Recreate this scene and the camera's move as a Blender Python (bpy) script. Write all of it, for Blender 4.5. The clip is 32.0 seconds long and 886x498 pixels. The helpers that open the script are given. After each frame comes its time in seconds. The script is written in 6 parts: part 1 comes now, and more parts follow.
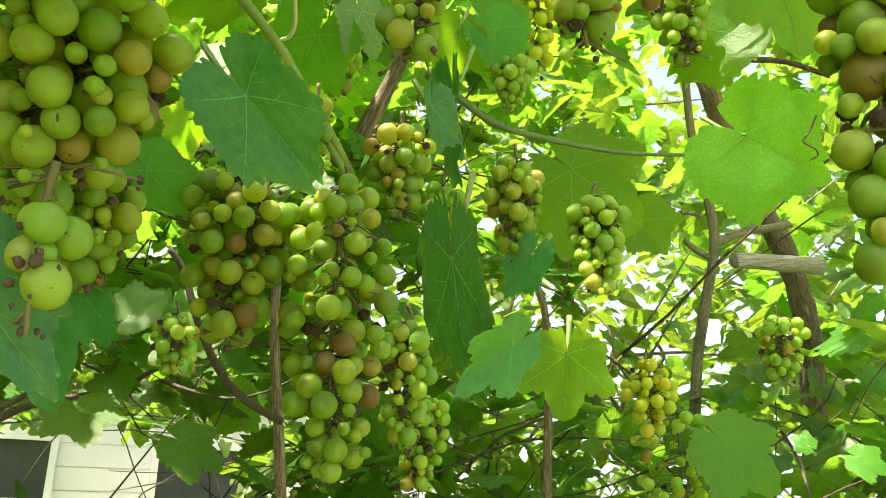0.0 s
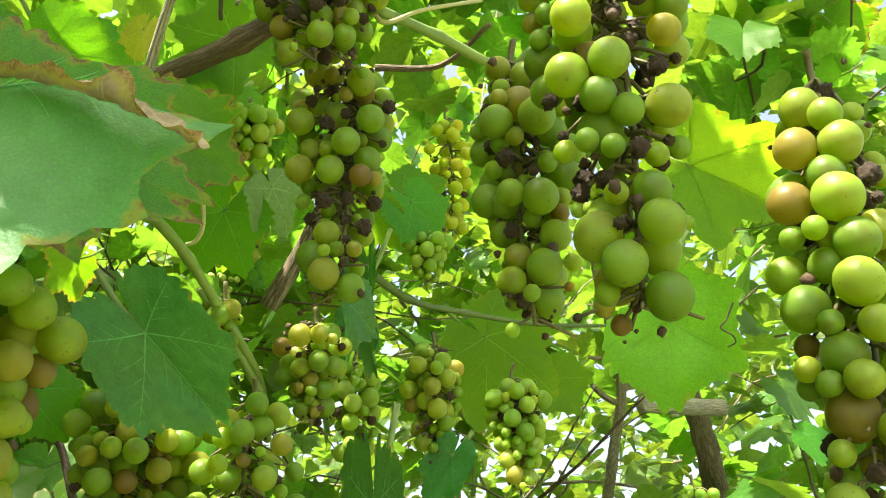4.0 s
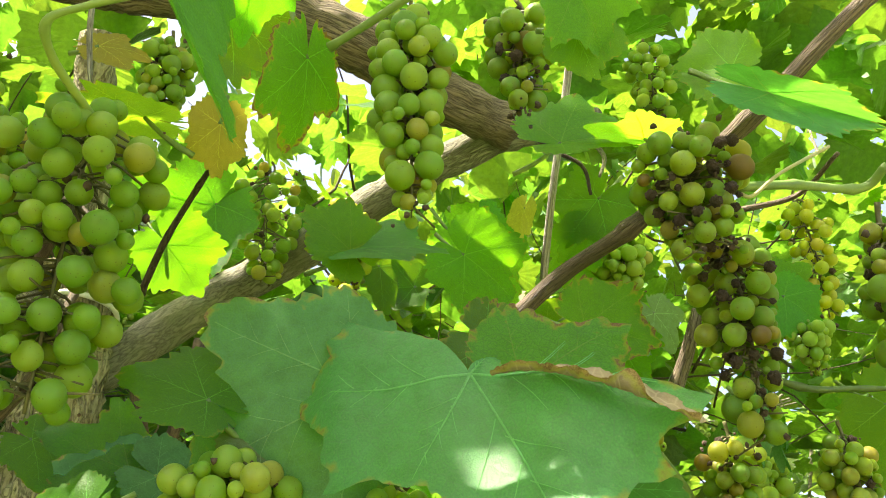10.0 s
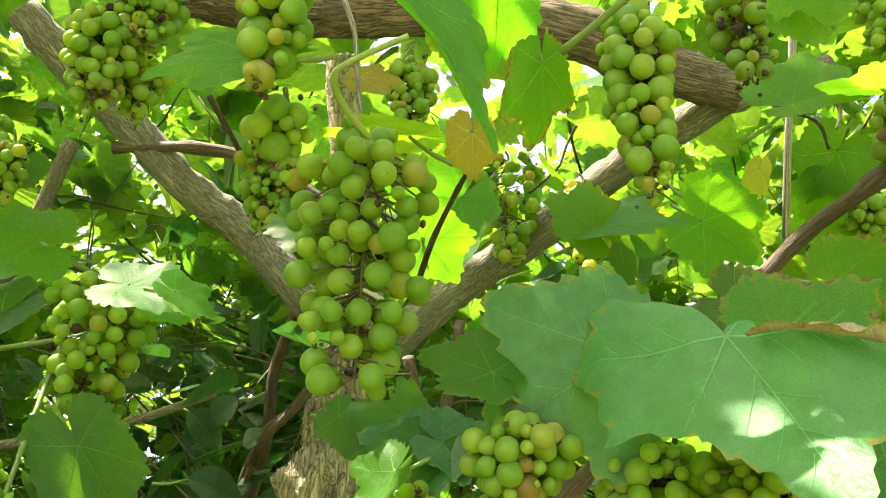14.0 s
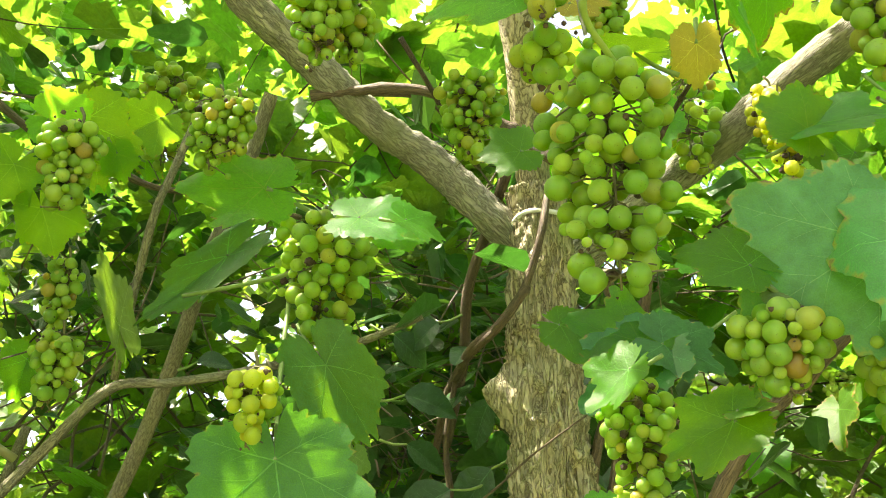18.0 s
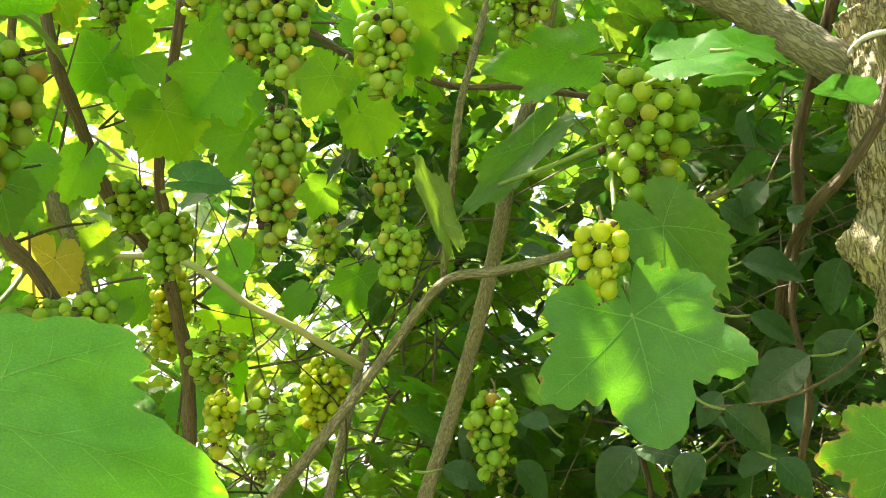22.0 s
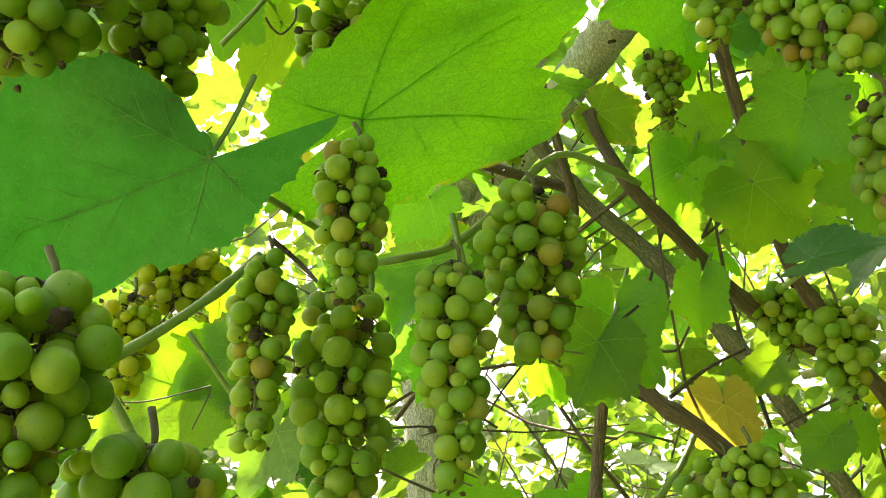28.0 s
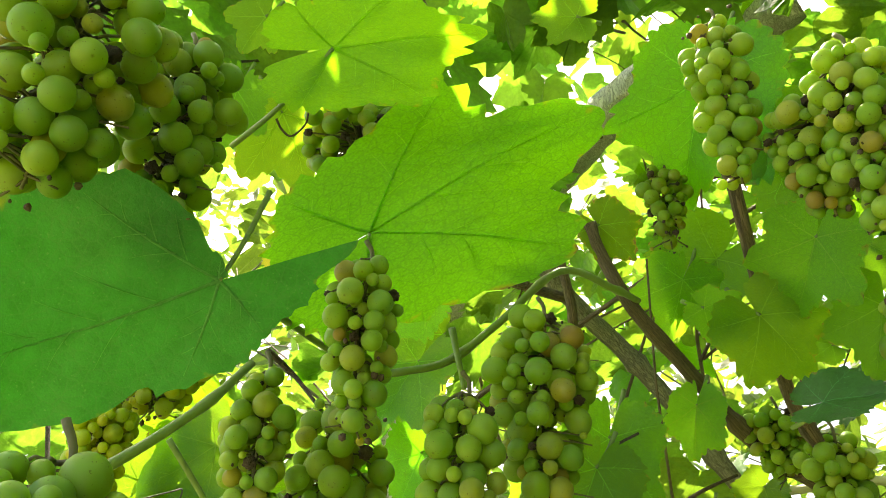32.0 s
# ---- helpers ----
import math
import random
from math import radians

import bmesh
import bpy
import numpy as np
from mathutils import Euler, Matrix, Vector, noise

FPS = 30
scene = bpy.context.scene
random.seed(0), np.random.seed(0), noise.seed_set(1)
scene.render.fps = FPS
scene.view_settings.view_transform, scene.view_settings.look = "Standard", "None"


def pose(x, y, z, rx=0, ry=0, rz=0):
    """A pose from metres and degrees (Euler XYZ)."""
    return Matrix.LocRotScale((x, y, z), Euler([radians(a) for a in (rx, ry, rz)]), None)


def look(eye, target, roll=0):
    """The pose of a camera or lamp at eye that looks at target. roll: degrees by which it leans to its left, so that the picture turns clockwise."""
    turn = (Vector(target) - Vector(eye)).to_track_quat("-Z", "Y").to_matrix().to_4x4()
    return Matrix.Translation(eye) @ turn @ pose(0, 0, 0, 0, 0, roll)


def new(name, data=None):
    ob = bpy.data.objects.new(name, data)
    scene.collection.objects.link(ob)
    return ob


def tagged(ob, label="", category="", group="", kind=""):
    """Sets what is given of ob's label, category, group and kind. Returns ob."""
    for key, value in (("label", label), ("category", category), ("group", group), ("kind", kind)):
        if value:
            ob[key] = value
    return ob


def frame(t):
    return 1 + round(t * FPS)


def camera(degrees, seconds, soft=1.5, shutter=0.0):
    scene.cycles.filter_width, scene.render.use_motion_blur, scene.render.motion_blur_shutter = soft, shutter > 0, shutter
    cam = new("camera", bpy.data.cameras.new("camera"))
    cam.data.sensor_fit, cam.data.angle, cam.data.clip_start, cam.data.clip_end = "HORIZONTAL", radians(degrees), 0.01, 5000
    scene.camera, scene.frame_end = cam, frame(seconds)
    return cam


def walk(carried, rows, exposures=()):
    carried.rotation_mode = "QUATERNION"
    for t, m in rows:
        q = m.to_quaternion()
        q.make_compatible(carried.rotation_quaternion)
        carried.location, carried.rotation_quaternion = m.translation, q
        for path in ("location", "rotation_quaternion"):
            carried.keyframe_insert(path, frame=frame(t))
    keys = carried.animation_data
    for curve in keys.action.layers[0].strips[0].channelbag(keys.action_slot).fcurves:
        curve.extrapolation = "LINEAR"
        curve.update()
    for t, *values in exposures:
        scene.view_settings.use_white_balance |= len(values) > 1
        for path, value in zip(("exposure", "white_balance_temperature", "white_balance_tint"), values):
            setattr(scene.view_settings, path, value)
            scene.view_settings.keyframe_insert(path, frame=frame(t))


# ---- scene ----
cam = camera(54.9, 32.0, 1.0)
PATH = [
    (0, (0.01, 0.018, 1.451), (-0.02, 1.903, 2.118), 0.8),
    (0.5, (0.007, 0.048, 1.471), (0.169, 1.911, 2.181), 0.0),
    (1, (0.013, 0.061, 1.488), (0.239, 1.906, 2.225), -0.3),
    (1.5, (0.022, 0.067, 1.501), (0.259, 1.896, 2.274), -0.2),
    (2, (0.019, 0.068, 1.509), (0.265, 1.878, 2.325), -0.4),
    (2.5, (0.019, 0.067, 1.515), (0.264, 1.867, 2.352), -0.7),
    (4.5, (-0.019, 0.011, 1.536), (0.144, 1.794, 2.429), -2.4),
    (5, (-0.031, -0.002, 1.536), (0.051, 1.786, 2.427), -2.7),
    (5.5, (-0.036, -0.01, 1.538), (-0.029, 1.777, 2.436), -2.5),
    (6, (-0.038, -0.02, 1.54), (-0.108, 1.76, 2.448), -2.6),
    (6.5, (-0.041, -0.031, 1.547), (-0.175, 1.735, 2.475), -3.4),
    (7, (-0.04, -0.039, 1.549), (-0.255, 1.711, 2.493), -3.5),
    (7.5, (-0.04, -0.048, 1.549), (-0.329, 1.683, 2.508), -3.2),
    (8, (-0.042, -0.062, 1.55), (-0.397, 1.651, 2.519), -3.1),
    (8.5, (-0.04, -0.077, 1.55), (-0.462, 1.613, 2.531), -2.6),
    (9, (-0.035, -0.087, 1.549), (-0.517, 1.581, 2.541), -2.4),
    (9.5, (-0.039, -0.093, 1.548), (-0.543, 1.564, 2.548), -2.2),
    (10, (-0.035, -0.104, 1.548), (-0.577, 1.533, 2.561), -1.6),
    (10.5, (-0.031, -0.116, 1.546), (-0.636, 1.497, 2.563), -1.1),
    (11, (-0.025, -0.126, 1.543), (-0.696, 1.46, 2.562), -0.6),
    (11.5, (-0.025, -0.131, 1.54), (-0.731, 1.441, 2.554), -0.1),
    (12, (-0.02, -0.137, 1.542), (-0.779, 1.416, 2.546), 0.2),
    (12.5, (-0.016, -0.147, 1.541), (-0.812, 1.392, 2.54), 0.4),
    (13, (-0.013, -0.157, 1.536), (-0.872, 1.355, 2.524), 0.7),
    (13.5, (-0.013, -0.158, 1.53), (-0.932, 1.33, 2.502), 0.6),
    (14, (-0.025, -0.163, 1.526), (-1.046, 1.267, 2.481), 1.1),
    (14.5, (-0.038, -0.174, 1.521), (-1.12, 1.221, 2.462), 0.8),
    (16.5, (-0.072, -0.191, 1.51), (-1.259, 1.162, 2.382), 0.5),
    (17, (-0.071, -0.209, 1.506), (-1.287, 1.13, 2.359), 0.6),
    (17.5, (-0.069, -0.232, 1.498), (-1.324, 1.084, 2.331), 0.9),
    (18, (-0.068, -0.25, 1.49), (-1.346, 1.058, 2.3), 0.7),
    (18.5, (-0.065, -0.263, 1.479), (-1.398, 1.004, 2.264), 0.6),
    (19, (-0.065, -0.262, 1.468), (-1.452, 0.965, 2.223), 0.4),
    (19.5, (-0.073, -0.262, 1.457), (-1.517, 0.915, 2.184), 0.4),
    (20, (-0.083, -0.262, 1.443), (-1.562, 0.886, 2.146), 0.4),
    (20.5, (-0.107, -0.259, 1.423), (-1.619, 0.858, 2.104), 0.7),
    (21, (-0.126, -0.253, 1.423), (-1.703, 0.785, 2.083), 0.7),
    (21.5, (-0.134, -0.26, 1.431), (-1.782, 0.66, 2.091), 1.1),
    (22, (-0.154, -0.259, 1.441), (-1.846, 0.583, 2.095), 0.4),
    (22.5, (-0.229, -0.239, 1.454), (-1.975, 0.481, 2.113), -0.9),
    (23, (-0.308, -0.183, 1.477), (-2.155, 0.183, 2.15), -0.4),
    (23.5, (-0.361, -0.147, 1.494), (-2.24, -0.133, 2.179), 0.3),
    (24, (-0.365, -0.128, 1.504), (-2.224, -0.378, 2.199), 0.0),
    (24.5, (-0.366, -0.152, 1.511), (-2.187, -0.543, 2.24), 0.7),
    (26.5, (-0.367, -0.135, 1.514), (-2.076, -0.756, 2.348), 0.6),
    (27, (-0.372, -0.146, 1.513), (-2.031, -0.854, 2.376), -0.4),
    (27.5, (-0.374, -0.145, 1.518), (-2.008, -0.888, 2.401), -0.7),
    (28, (-0.375, -0.143, 1.522), (-1.992, -0.893, 2.427), -0.9),
    (28.5, (-0.374, -0.148, 1.528), (-1.981, -0.893, 2.457), -1.2),
    (29, (-0.379, -0.146, 1.53), (-1.969, -0.895, 2.484), -0.9),
    (29.5, (-0.375, -0.15, 1.534), (-1.953, -0.885, 2.518), -0.8),
    (30, (-0.375, -0.15, 1.539), (-1.944, -0.88, 2.54), -0.2),
    (30.5, (-0.37, -0.158, 1.547), (-1.945, -0.863, 2.558), 0.1),
    (31, (-0.367, -0.165, 1.553), (-1.942, -0.851, 2.578), 0.5),
    (31.5, (-0.366, -0.166, 1.563), (-1.947, -0.833, 2.59), 1.0),
    (32, (-0.36, -0.174, 1.569), (-1.951, -0.81, 2.601), 1.0),
]
walk(cam, [(t, look(eye, target, roll)) for t, eye, target, roll in PATH], [(0.0, 2.36, 7400, 12), (2.0, 2.3, 7400, 12), (6.0, 2.12, 7400, 12), (14.0, 2.33, 7500, 13), (21.0, 2.68, 7500, 12), (24.0, 2.5, 7600, 14), (32.0, 2.28, 7600, 14)])

# ---- light ----
SUN_DIR = Vector((-0.32, -0.33, 0.89)).normalized()
world = bpy.data.worlds.new("world")
scene.world = world
world.use_nodes = True
wn = world.node_tree.nodes
sky = wn.new("ShaderNodeTexSky")
sky.sky_type = "NISHITA"
sky.sun_disc = False
sky.sun_elevation = math.asin(SUN_DIR.z)
sky.sun_rotation = math.atan2(SUN_DIR.x, SUN_DIR.y)
sky.air_density, sky.dust_density, sky.ozone_density = 0.7, 5.0, 0.6
wn["Background"].inputs[1].default_value = 0.15
world.node_tree.links.new(sky.outputs[0], wn["Background"].inputs[0])
sun = new("sun", bpy.data.lights.new("sun", "SUN"))
sun.data.energy, sun.data.angle, sun.data.color = 4.3, radians(0.53), (1.0, 0.95, 0.86)
sun.rotation_euler = SUN_DIR.to_track_quat("Z", "Y").to_euler()


# ---- materials ----
def material(name):
    m = bpy.data.materials.new(name)
    m.use_nodes = True
    nt = m.node_tree
    nt.nodes.clear()
    out = nt.nodes.new("ShaderNodeOutputMaterial")

    def node(kind, **inputs):
        n = nt.nodes.new("ShaderNode" + kind)
        for key, value in inputs.items():
            plug(n, key.replace("_", " "), value)
        return n

    def plug(n, key, value):
        target = n.inputs[int(key[1:])] if key[0] == "i" and key[1:].isdigit() else n.inputs[key]
        if hasattr(value, "is_output"):
            nt.links.new(value, target)
        else:
            target.default_value = value
    return m, nt, node, out


def ramp(node, fac, stops):
    r = node("ValToRGB", Fac=fac)
    els = r.color_ramp.elements
    while len(els) < len(stops):
        els.new(0.5)
    for e, (p, c) in zip(els, stops):
        e.position, e.color = p, (*c, 1)
    return r.outputs[0]


def mix_rgb(node, fac, a, b, blend="MIX"):
    m = node("MixRGB", Fac=fac, Color1=a, Color2=b)
    m.blend_type = blend
    return m.outputs[0]


def leaf_material(name, front, through_light, island=False, gloss=0.42, brown=0.0, speck=0.35, trans=0.5):
    """Thin leaf: a waxy front and light let through, with blotches, pale specks and dry edges."""
    m, nt, node, out = material(name)
    rnd = node("NewGeometry").outputs["Random Per Island"] if island else node("ObjectInfo").outputs["Random"]
    co = node("TexCoord").outputs["Object"]
    uv = node("UVMap").outputs[0]
    big = node("TexNoise", Vector=co, Scale=9.0, Detail=3.0).outputs[0]
    fine = node("TexNoise", Vector=co, Scale=110.0, Detail=3.0, Roughness=0.65).outputs[0]
    hue = node("MapRange", Value=rnd, To_Min=0.482, To_Max=0.52).outputs[0]
    val = node("MapRange", Value=rnd, To_Min=0.75, To_Max=1.2).outputs[0]
    vary = ramp(node, big, [(0.3, tuple(c * 0.72 for c in front)), (0.7, tuple(c * 1.25 for c in front))])
    base = node("HueSaturation", Hue=hue, Value=val, Color=vary).outputs[0]
    tvary = ramp(node, fine, [(0.3, tuple(c * 0.7 for c in through_light)), (0.72, tuple(c * 1.15 for c in through_light))])
    tran = node("HueSaturation", Hue=hue, Value=val, Color=tvary).outputs[0]
    dots = ramp(node, node("TexNoise", Vector=co, Scale=70.0, Detail=2.0).outputs[0], [(0.66, (0, 0, 0)), (0.73, (speck, speck, speck))])
    base = mix_rgb(node, dots, base, (0.26, 0.34, 0.16, 1))
    net = node("TexVoronoi", Vector=co, Scale=17.0)
    net.feature = "DISTANCE_TO_EDGE"
    line = ramp(node, net.outputs[0], [(0.0, (0.55, 0.55, 0.55)), (0.07, (0.0, 0.0, 0.0))])
    base = mix_rgb(node, line, base, tuple(min(1, c * 1.5 + 0.02) for c in front) + (1,))
    tran = mix_rgb(node, line, tran, tuple(c * 0.55 for c in through_light) + (1,))
    if brown > 0:
        edge = node("SeparateXYZ", Vector=uv).outputs[0]
        worn = node("Math", i0=edge, i1=node("Math", i0=big, i1=0.55).outputs[0])
        worn.operation = "ADD"
        worn.inputs[1].links[0].from_node.operation = "MULTIPLY"
        part_worn = node("Math", i0=worn.outputs[0], i1=0.6)
        part_worn.operation = "MULTIPLY"
        mask = ramp(node, part_worn.outputs[0], [(0.815 - 0.12 * brown, (0, 0, 0)), (0.84 - 0.12 * brown, (1, 1, 1))])
        dry = ramp(node, fine, [(0.35, (0.13, 0.07, 0.025)), (0.65, (0.40, 0.29, 0.10))])
        rim = ramp(node, part_worn.outputs[0], [(0.775 - 0.12 * brown, (0, 0, 0)), (0.815 - 0.12 * brown, (0.7, 0.7, 0.7))])
        base = mix_rgb(node, rim, base, (0.26, 0.27, 0.03, 1))
        tran = mix_rgb(node, rim, tran, (0.55, 0.52, 0.02, 1))
        base = mix_rgb(node, mask, base, dry)
        tran = mix_rgb(node, mask, tran, (0.30, 0.17, 0.04, 1))
    relief = node("Math", i0=fine, i1=node("Math", i0=net.outputs[0], i1=1.6).outputs[0])
    relief.inputs[1].links[0].from_node.operation = "MULTIPLY"
    wide = node("Bump", Height=relief.outputs[0], Strength=0.15, Distance=0.02)
    front_face = node("BsdfPrincipled", Base_Color=base, Roughness=gloss, Normal=wide.outputs[0])
    front_face.inputs["Specular IOR Level"].default_value = 0.45
    back = node("BsdfTranslucent", Color=tran, Normal=wide.outputs[0])
    both = node("MixShader", i0=trans, i1=front_face.outputs[0], i2=back.outputs[0])
    nt.links.new(both.outputs[0], out.inputs[0])
    return m


def bark_material(name, dark, light, scale=1.0, stretch=0.22, gloss=0.85, moss=0.0, crack=0.35, along=False):
    """Bark in upright plates parted by dark cracks, with fine grain and pale or mossy patches."""
    m, nt, node, out = material(name)
    co = node("TexCoord").outputs["UV" if along else "Object"]
    s = 60 * scale
    flat = (s, s * stretch, 1) if along else (s, s, s * stretch)
    mp = node("Mapping", Vector=co, Scale=flat).outputs[0]
    drift = node("TexNoise", Vector=mp, Scale=0.9, Detail=3.0).outputs[1]
    wander = node("VectorMath", i0=drift, i1=(3.6, 3.6, 3.6))
    wander.operation = "MULTIPLY"
    bent = node("VectorMath", i0=mp, i1=wander.outputs[0]).outputs[0]
    ridges = node("TexVoronoi", Vector=bent, Scale=1.0)
    ridges.feature = "DISTANCE_TO_EDGE"
    fine_rows = (s * 4, s, 1) if along else (s * 4, s * 4, s)
    grain = node("TexNoise", Vector=node("Mapping", Vector=co, Scale=fine_rows).outputs[0], Scale=1.0, Detail=5.0, Roughness=0.7).outputs[0]
    plates = ramp(node, ridges.outputs[0], [(0.0, tuple(c * crack for c in dark)), (0.05, dark), (0.14, tuple(0.3 * a + 0.7 * c for a, c in zip(dark, light))), (0.4, light)])
    tone = mix_rgb(node, 0.5, plates, ramp(node, grain, [(0.32, tuple(c * 0.7 for c in dark)), (0.66, light)]))
    patch = node("TexNoise", Vector=node("TexCoord").outputs["Object"], Scale=14.0, Detail=4.0).outputs[0]
    tone = mix_rgb(node, ramp(node, patch, [(0.50, (0, 0, 0)), (0.66, (moss, moss, moss))]), tone, (0.26, 0.29, 0.13, 1))
    depth = ramp(node, ridges.outputs[0], [(0.0, (0, 0, 0)), (0.16, (0.8, 0.8, 0.8)), (0.5, (1, 1, 1))])
    h = node("Math", i0=depth, i1=node("Math", i0=grain, i1=0.6).outputs[0])
    h.inputs[1].links[0].from_node.operation = "MULTIPLY"
    b = node("Bump", Height=h.outputs[0], Strength=1.0, Distance=0.25 / s)
    p = node("BsdfPrincipled", Base_Color=tone, Roughness=gloss, Normal=b.outputs[0])
    nt.links.new(p.outputs[0], out.inputs[0])
    return m


def grape_material(name, stops, blush, sss=1.0):
    """Ripening skin: thin bloom, specks and a browner blush that differs from berry to berry."""
    m, nt, node, out = material(name)
    rnd = node("ObjectInfo").outputs["Random"]
    co = node("TexCoord").outputs["Object"]
    shift = node("VectorMath", i0=co, i1=node("CombineXYZ", X=node("Math", i0=rnd, i1=90.0).outputs[0]).outputs[0])
    shift.inputs[1].links[0].from_node.inputs[0].links[0].from_node.operation = "MULTIPLY"
    place = shift.outputs[0]
    tone = ramp(node, rnd, stops)
    side = node("TexNoise", Vector=place, Scale=1.7, Detail=2.0).outputs[0]
    tone = mix_rgb(node, ramp(node, side, [(0.5, (0, 0, 0)), (0.75, (blush, blush, blush))]), tone, (0.17, 0.10, 0.03, 1))
    specks = ramp(node, node("TexNoise", Vector=place, Scale=13.0, Detail=1.0).outputs[0], [(0.70, (0, 0, 0)), (0.76, (0.7, 0.7, 0.7))])
    tone = mix_rgb(node, specks, tone, (0.07, 0.04, 0.015, 1))
    scar = node("MapRange", Value=node("SeparateXYZ", Vector=co).outputs[2], From_Min=-0.530, From_Max=-0.520, To_Min=0.75, To_Max=0.0).outputs[0]
    tone = mix_rgb(node, scar, tone, (0.06, 0.035, 0.015, 1))
    bloom = node("TexNoise", Vector=place, Scale=3.5, Detail=4.0).outputs[0]
    rough = node("MapRange", Value=bloom, To_Min=0.30, To_Max=0.62).outputs[0]
    p = node("BsdfPrincipled", Base_Color=tone, Roughness=rough)
    p.inputs["Subsurface Weight"].default_value = sss
    p.inputs["Subsurface Radius"].default_value = (1.0, 0.9, 0.25)
    p.inputs["Subsurface Scale"].default_value = 0.011
    p.inputs["Specular IOR Level"].default_value = 0.5
    glow = node("BsdfTranslucent", Color=mix_rgb(node, 0.45, tone, (0.60, 0.72, 0.05, 1)))
    both = node("MixShader", i0=0.45, i1=p.outputs[0], i2=glow.outputs[0])
    nt.links.new(both.outputs[0], out.inputs[0])
    return m


def plain_material(name, a, b, scale, rough, bump=0.3, dist=0.003, coords="Object"):
    m, nt, node, out = material(name)
    co = node("TexCoord").outputs[coords]
    n1 = node("TexNoise", Vector=co, Scale=scale, Detail=6.0, Roughness=0.65).outputs[0]
    n2 = node("TexNoise", Vector=co, Scale=scale * 0.13, Detail=3.0).outputs[0]
    tone = mix_rgb(node, 0.5, ramp(node, n1, [(0.3, a), (0.7, b)]), ramp(node, n2, [(0.3, a), (0.7, b)]))
    bp = node("Bump", Height=n1, Strength=bump, Distance=dist)
    p = node("BsdfPrincipled", Base_Color=tone, Roughness=rough, Normal=bp.outputs[0])
    nt.links.new(p.outputs[0], out.inputs[0])
    return m


LEAF_TONES = {
    "green": ((0.052, 0.175, 0.018), (0.29, 0.70, 0.018), dict(brown=0.08, trans=0.62)),
    # deep green darkened further: the shade on these leaves is in the colour
    "deep_shade": ((0.036, 0.155, 0.032), (0.07, 0.36, 0.014), dict(gloss=0.42, brown=0.05, trans=0.27)),
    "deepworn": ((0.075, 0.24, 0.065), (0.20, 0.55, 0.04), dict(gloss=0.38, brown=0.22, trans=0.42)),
    # lit copy of the green leaf: sunshine on its face put into the colour
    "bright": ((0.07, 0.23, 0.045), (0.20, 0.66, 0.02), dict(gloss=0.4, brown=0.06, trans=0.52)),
    # backlit copy: stronger see-through colour stands in for light from behind
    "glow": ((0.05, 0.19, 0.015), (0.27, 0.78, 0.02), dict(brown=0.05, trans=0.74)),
    "dry": ((0.36, 0.29, 0.16), (0.34, 0.24, 0.10), dict(brown=1.1, speck=0.6, trans=0.2, gloss=0.8)),
    "worn": ((0.06, 0.17, 0.02), (0.28, 0.62, 0.015), dict(brown=0.6, trans=0.56)),
    # second backlit copy, paler and yellower, with the sun in its colour
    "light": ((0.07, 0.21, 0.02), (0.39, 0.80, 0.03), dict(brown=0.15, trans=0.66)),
    "yellow": ((0.42, 0.36, 0.06), (0.76, 0.66, 0.06), dict(brown=0.2, speck=0.4, trans=0.6)),
    "under": ((0.14, 0.22, 0.08), (0.28, 0.50, 0.03), dict(gloss=0.7, trans=0.4)),
    "shrub": ((0.028, 0.085, 0.026), (0.06, 0.19, 0.02), dict(gloss=0.3, trans=0.3, speck=0.1)),
}
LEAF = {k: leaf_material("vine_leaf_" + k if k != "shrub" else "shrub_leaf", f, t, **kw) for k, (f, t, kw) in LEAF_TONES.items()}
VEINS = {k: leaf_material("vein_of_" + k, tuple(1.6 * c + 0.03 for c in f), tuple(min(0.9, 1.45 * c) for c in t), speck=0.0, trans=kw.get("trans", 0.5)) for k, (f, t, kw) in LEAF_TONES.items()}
MASS_LEAF = leaf_material("vine_leaf_mass", (0.058, 0.155, 0.022), (0.22, 0.46, 0.03), island=True, trans=0.5)
MASS_FAR = leaf_material("tree_leaf_mass", (0.06, 0.125, 0.02), (0.22, 0.38, 0.03), island=True)
SHRUB_MASS = leaf_material("shrub_leaf_mass", (0.028, 0.08, 0.022), (0.06, 0.19, 0.02), island=True, gloss=0.3, trans=0.3, speck=0.1)
SHOOT = plain_material("green_shoot", (0.11, 0.20, 0.04), (0.21, 0.31, 0.08), 90, 0.5)
LIGHTSHOOT = plain_material("yellow_green_shoot", (0.22, 0.34, 0.06), (0.36, 0.46, 0.11), 90, 0.5)
DARKSHOOT = plain_material("dark_green_shoot", (0.045, 0.085, 0.02), (0.10, 0.16, 0.04), 90, 0.5)
PALE = plain_material("pale_stalk", (0.34, 0.36, 0.16), (0.46, 0.42, 0.22), 80, 0.5)
BARK = bark_material("grey_tree_bark", (0.20, 0.165, 0.09), (0.58, 0.52, 0.33), 1.5, 0.14, moss=0.3, crack=0.3)
LOGBARK = bark_material("shaggy_brown_bark", (0.07, 0.05, 0.03), (0.31, 0.25, 0.165), 2.4, 0.1, along=True)
# grey bark whitened so the unlit trunk looks sunlit
SUNLITBARK = bark_material("sunlit_pale_bark", (0.42, 0.40, 0.35), (0.84, 0.82, 0.76), 2.2, 0.13, moss=0.1)
LIMBBARK = bark_material("flaky_limb_bark", (0.15, 0.145, 0.10), (0.38, 0.37, 0.28), 2.2, 0.24, moss=0.5, crack=0.35, along=True)
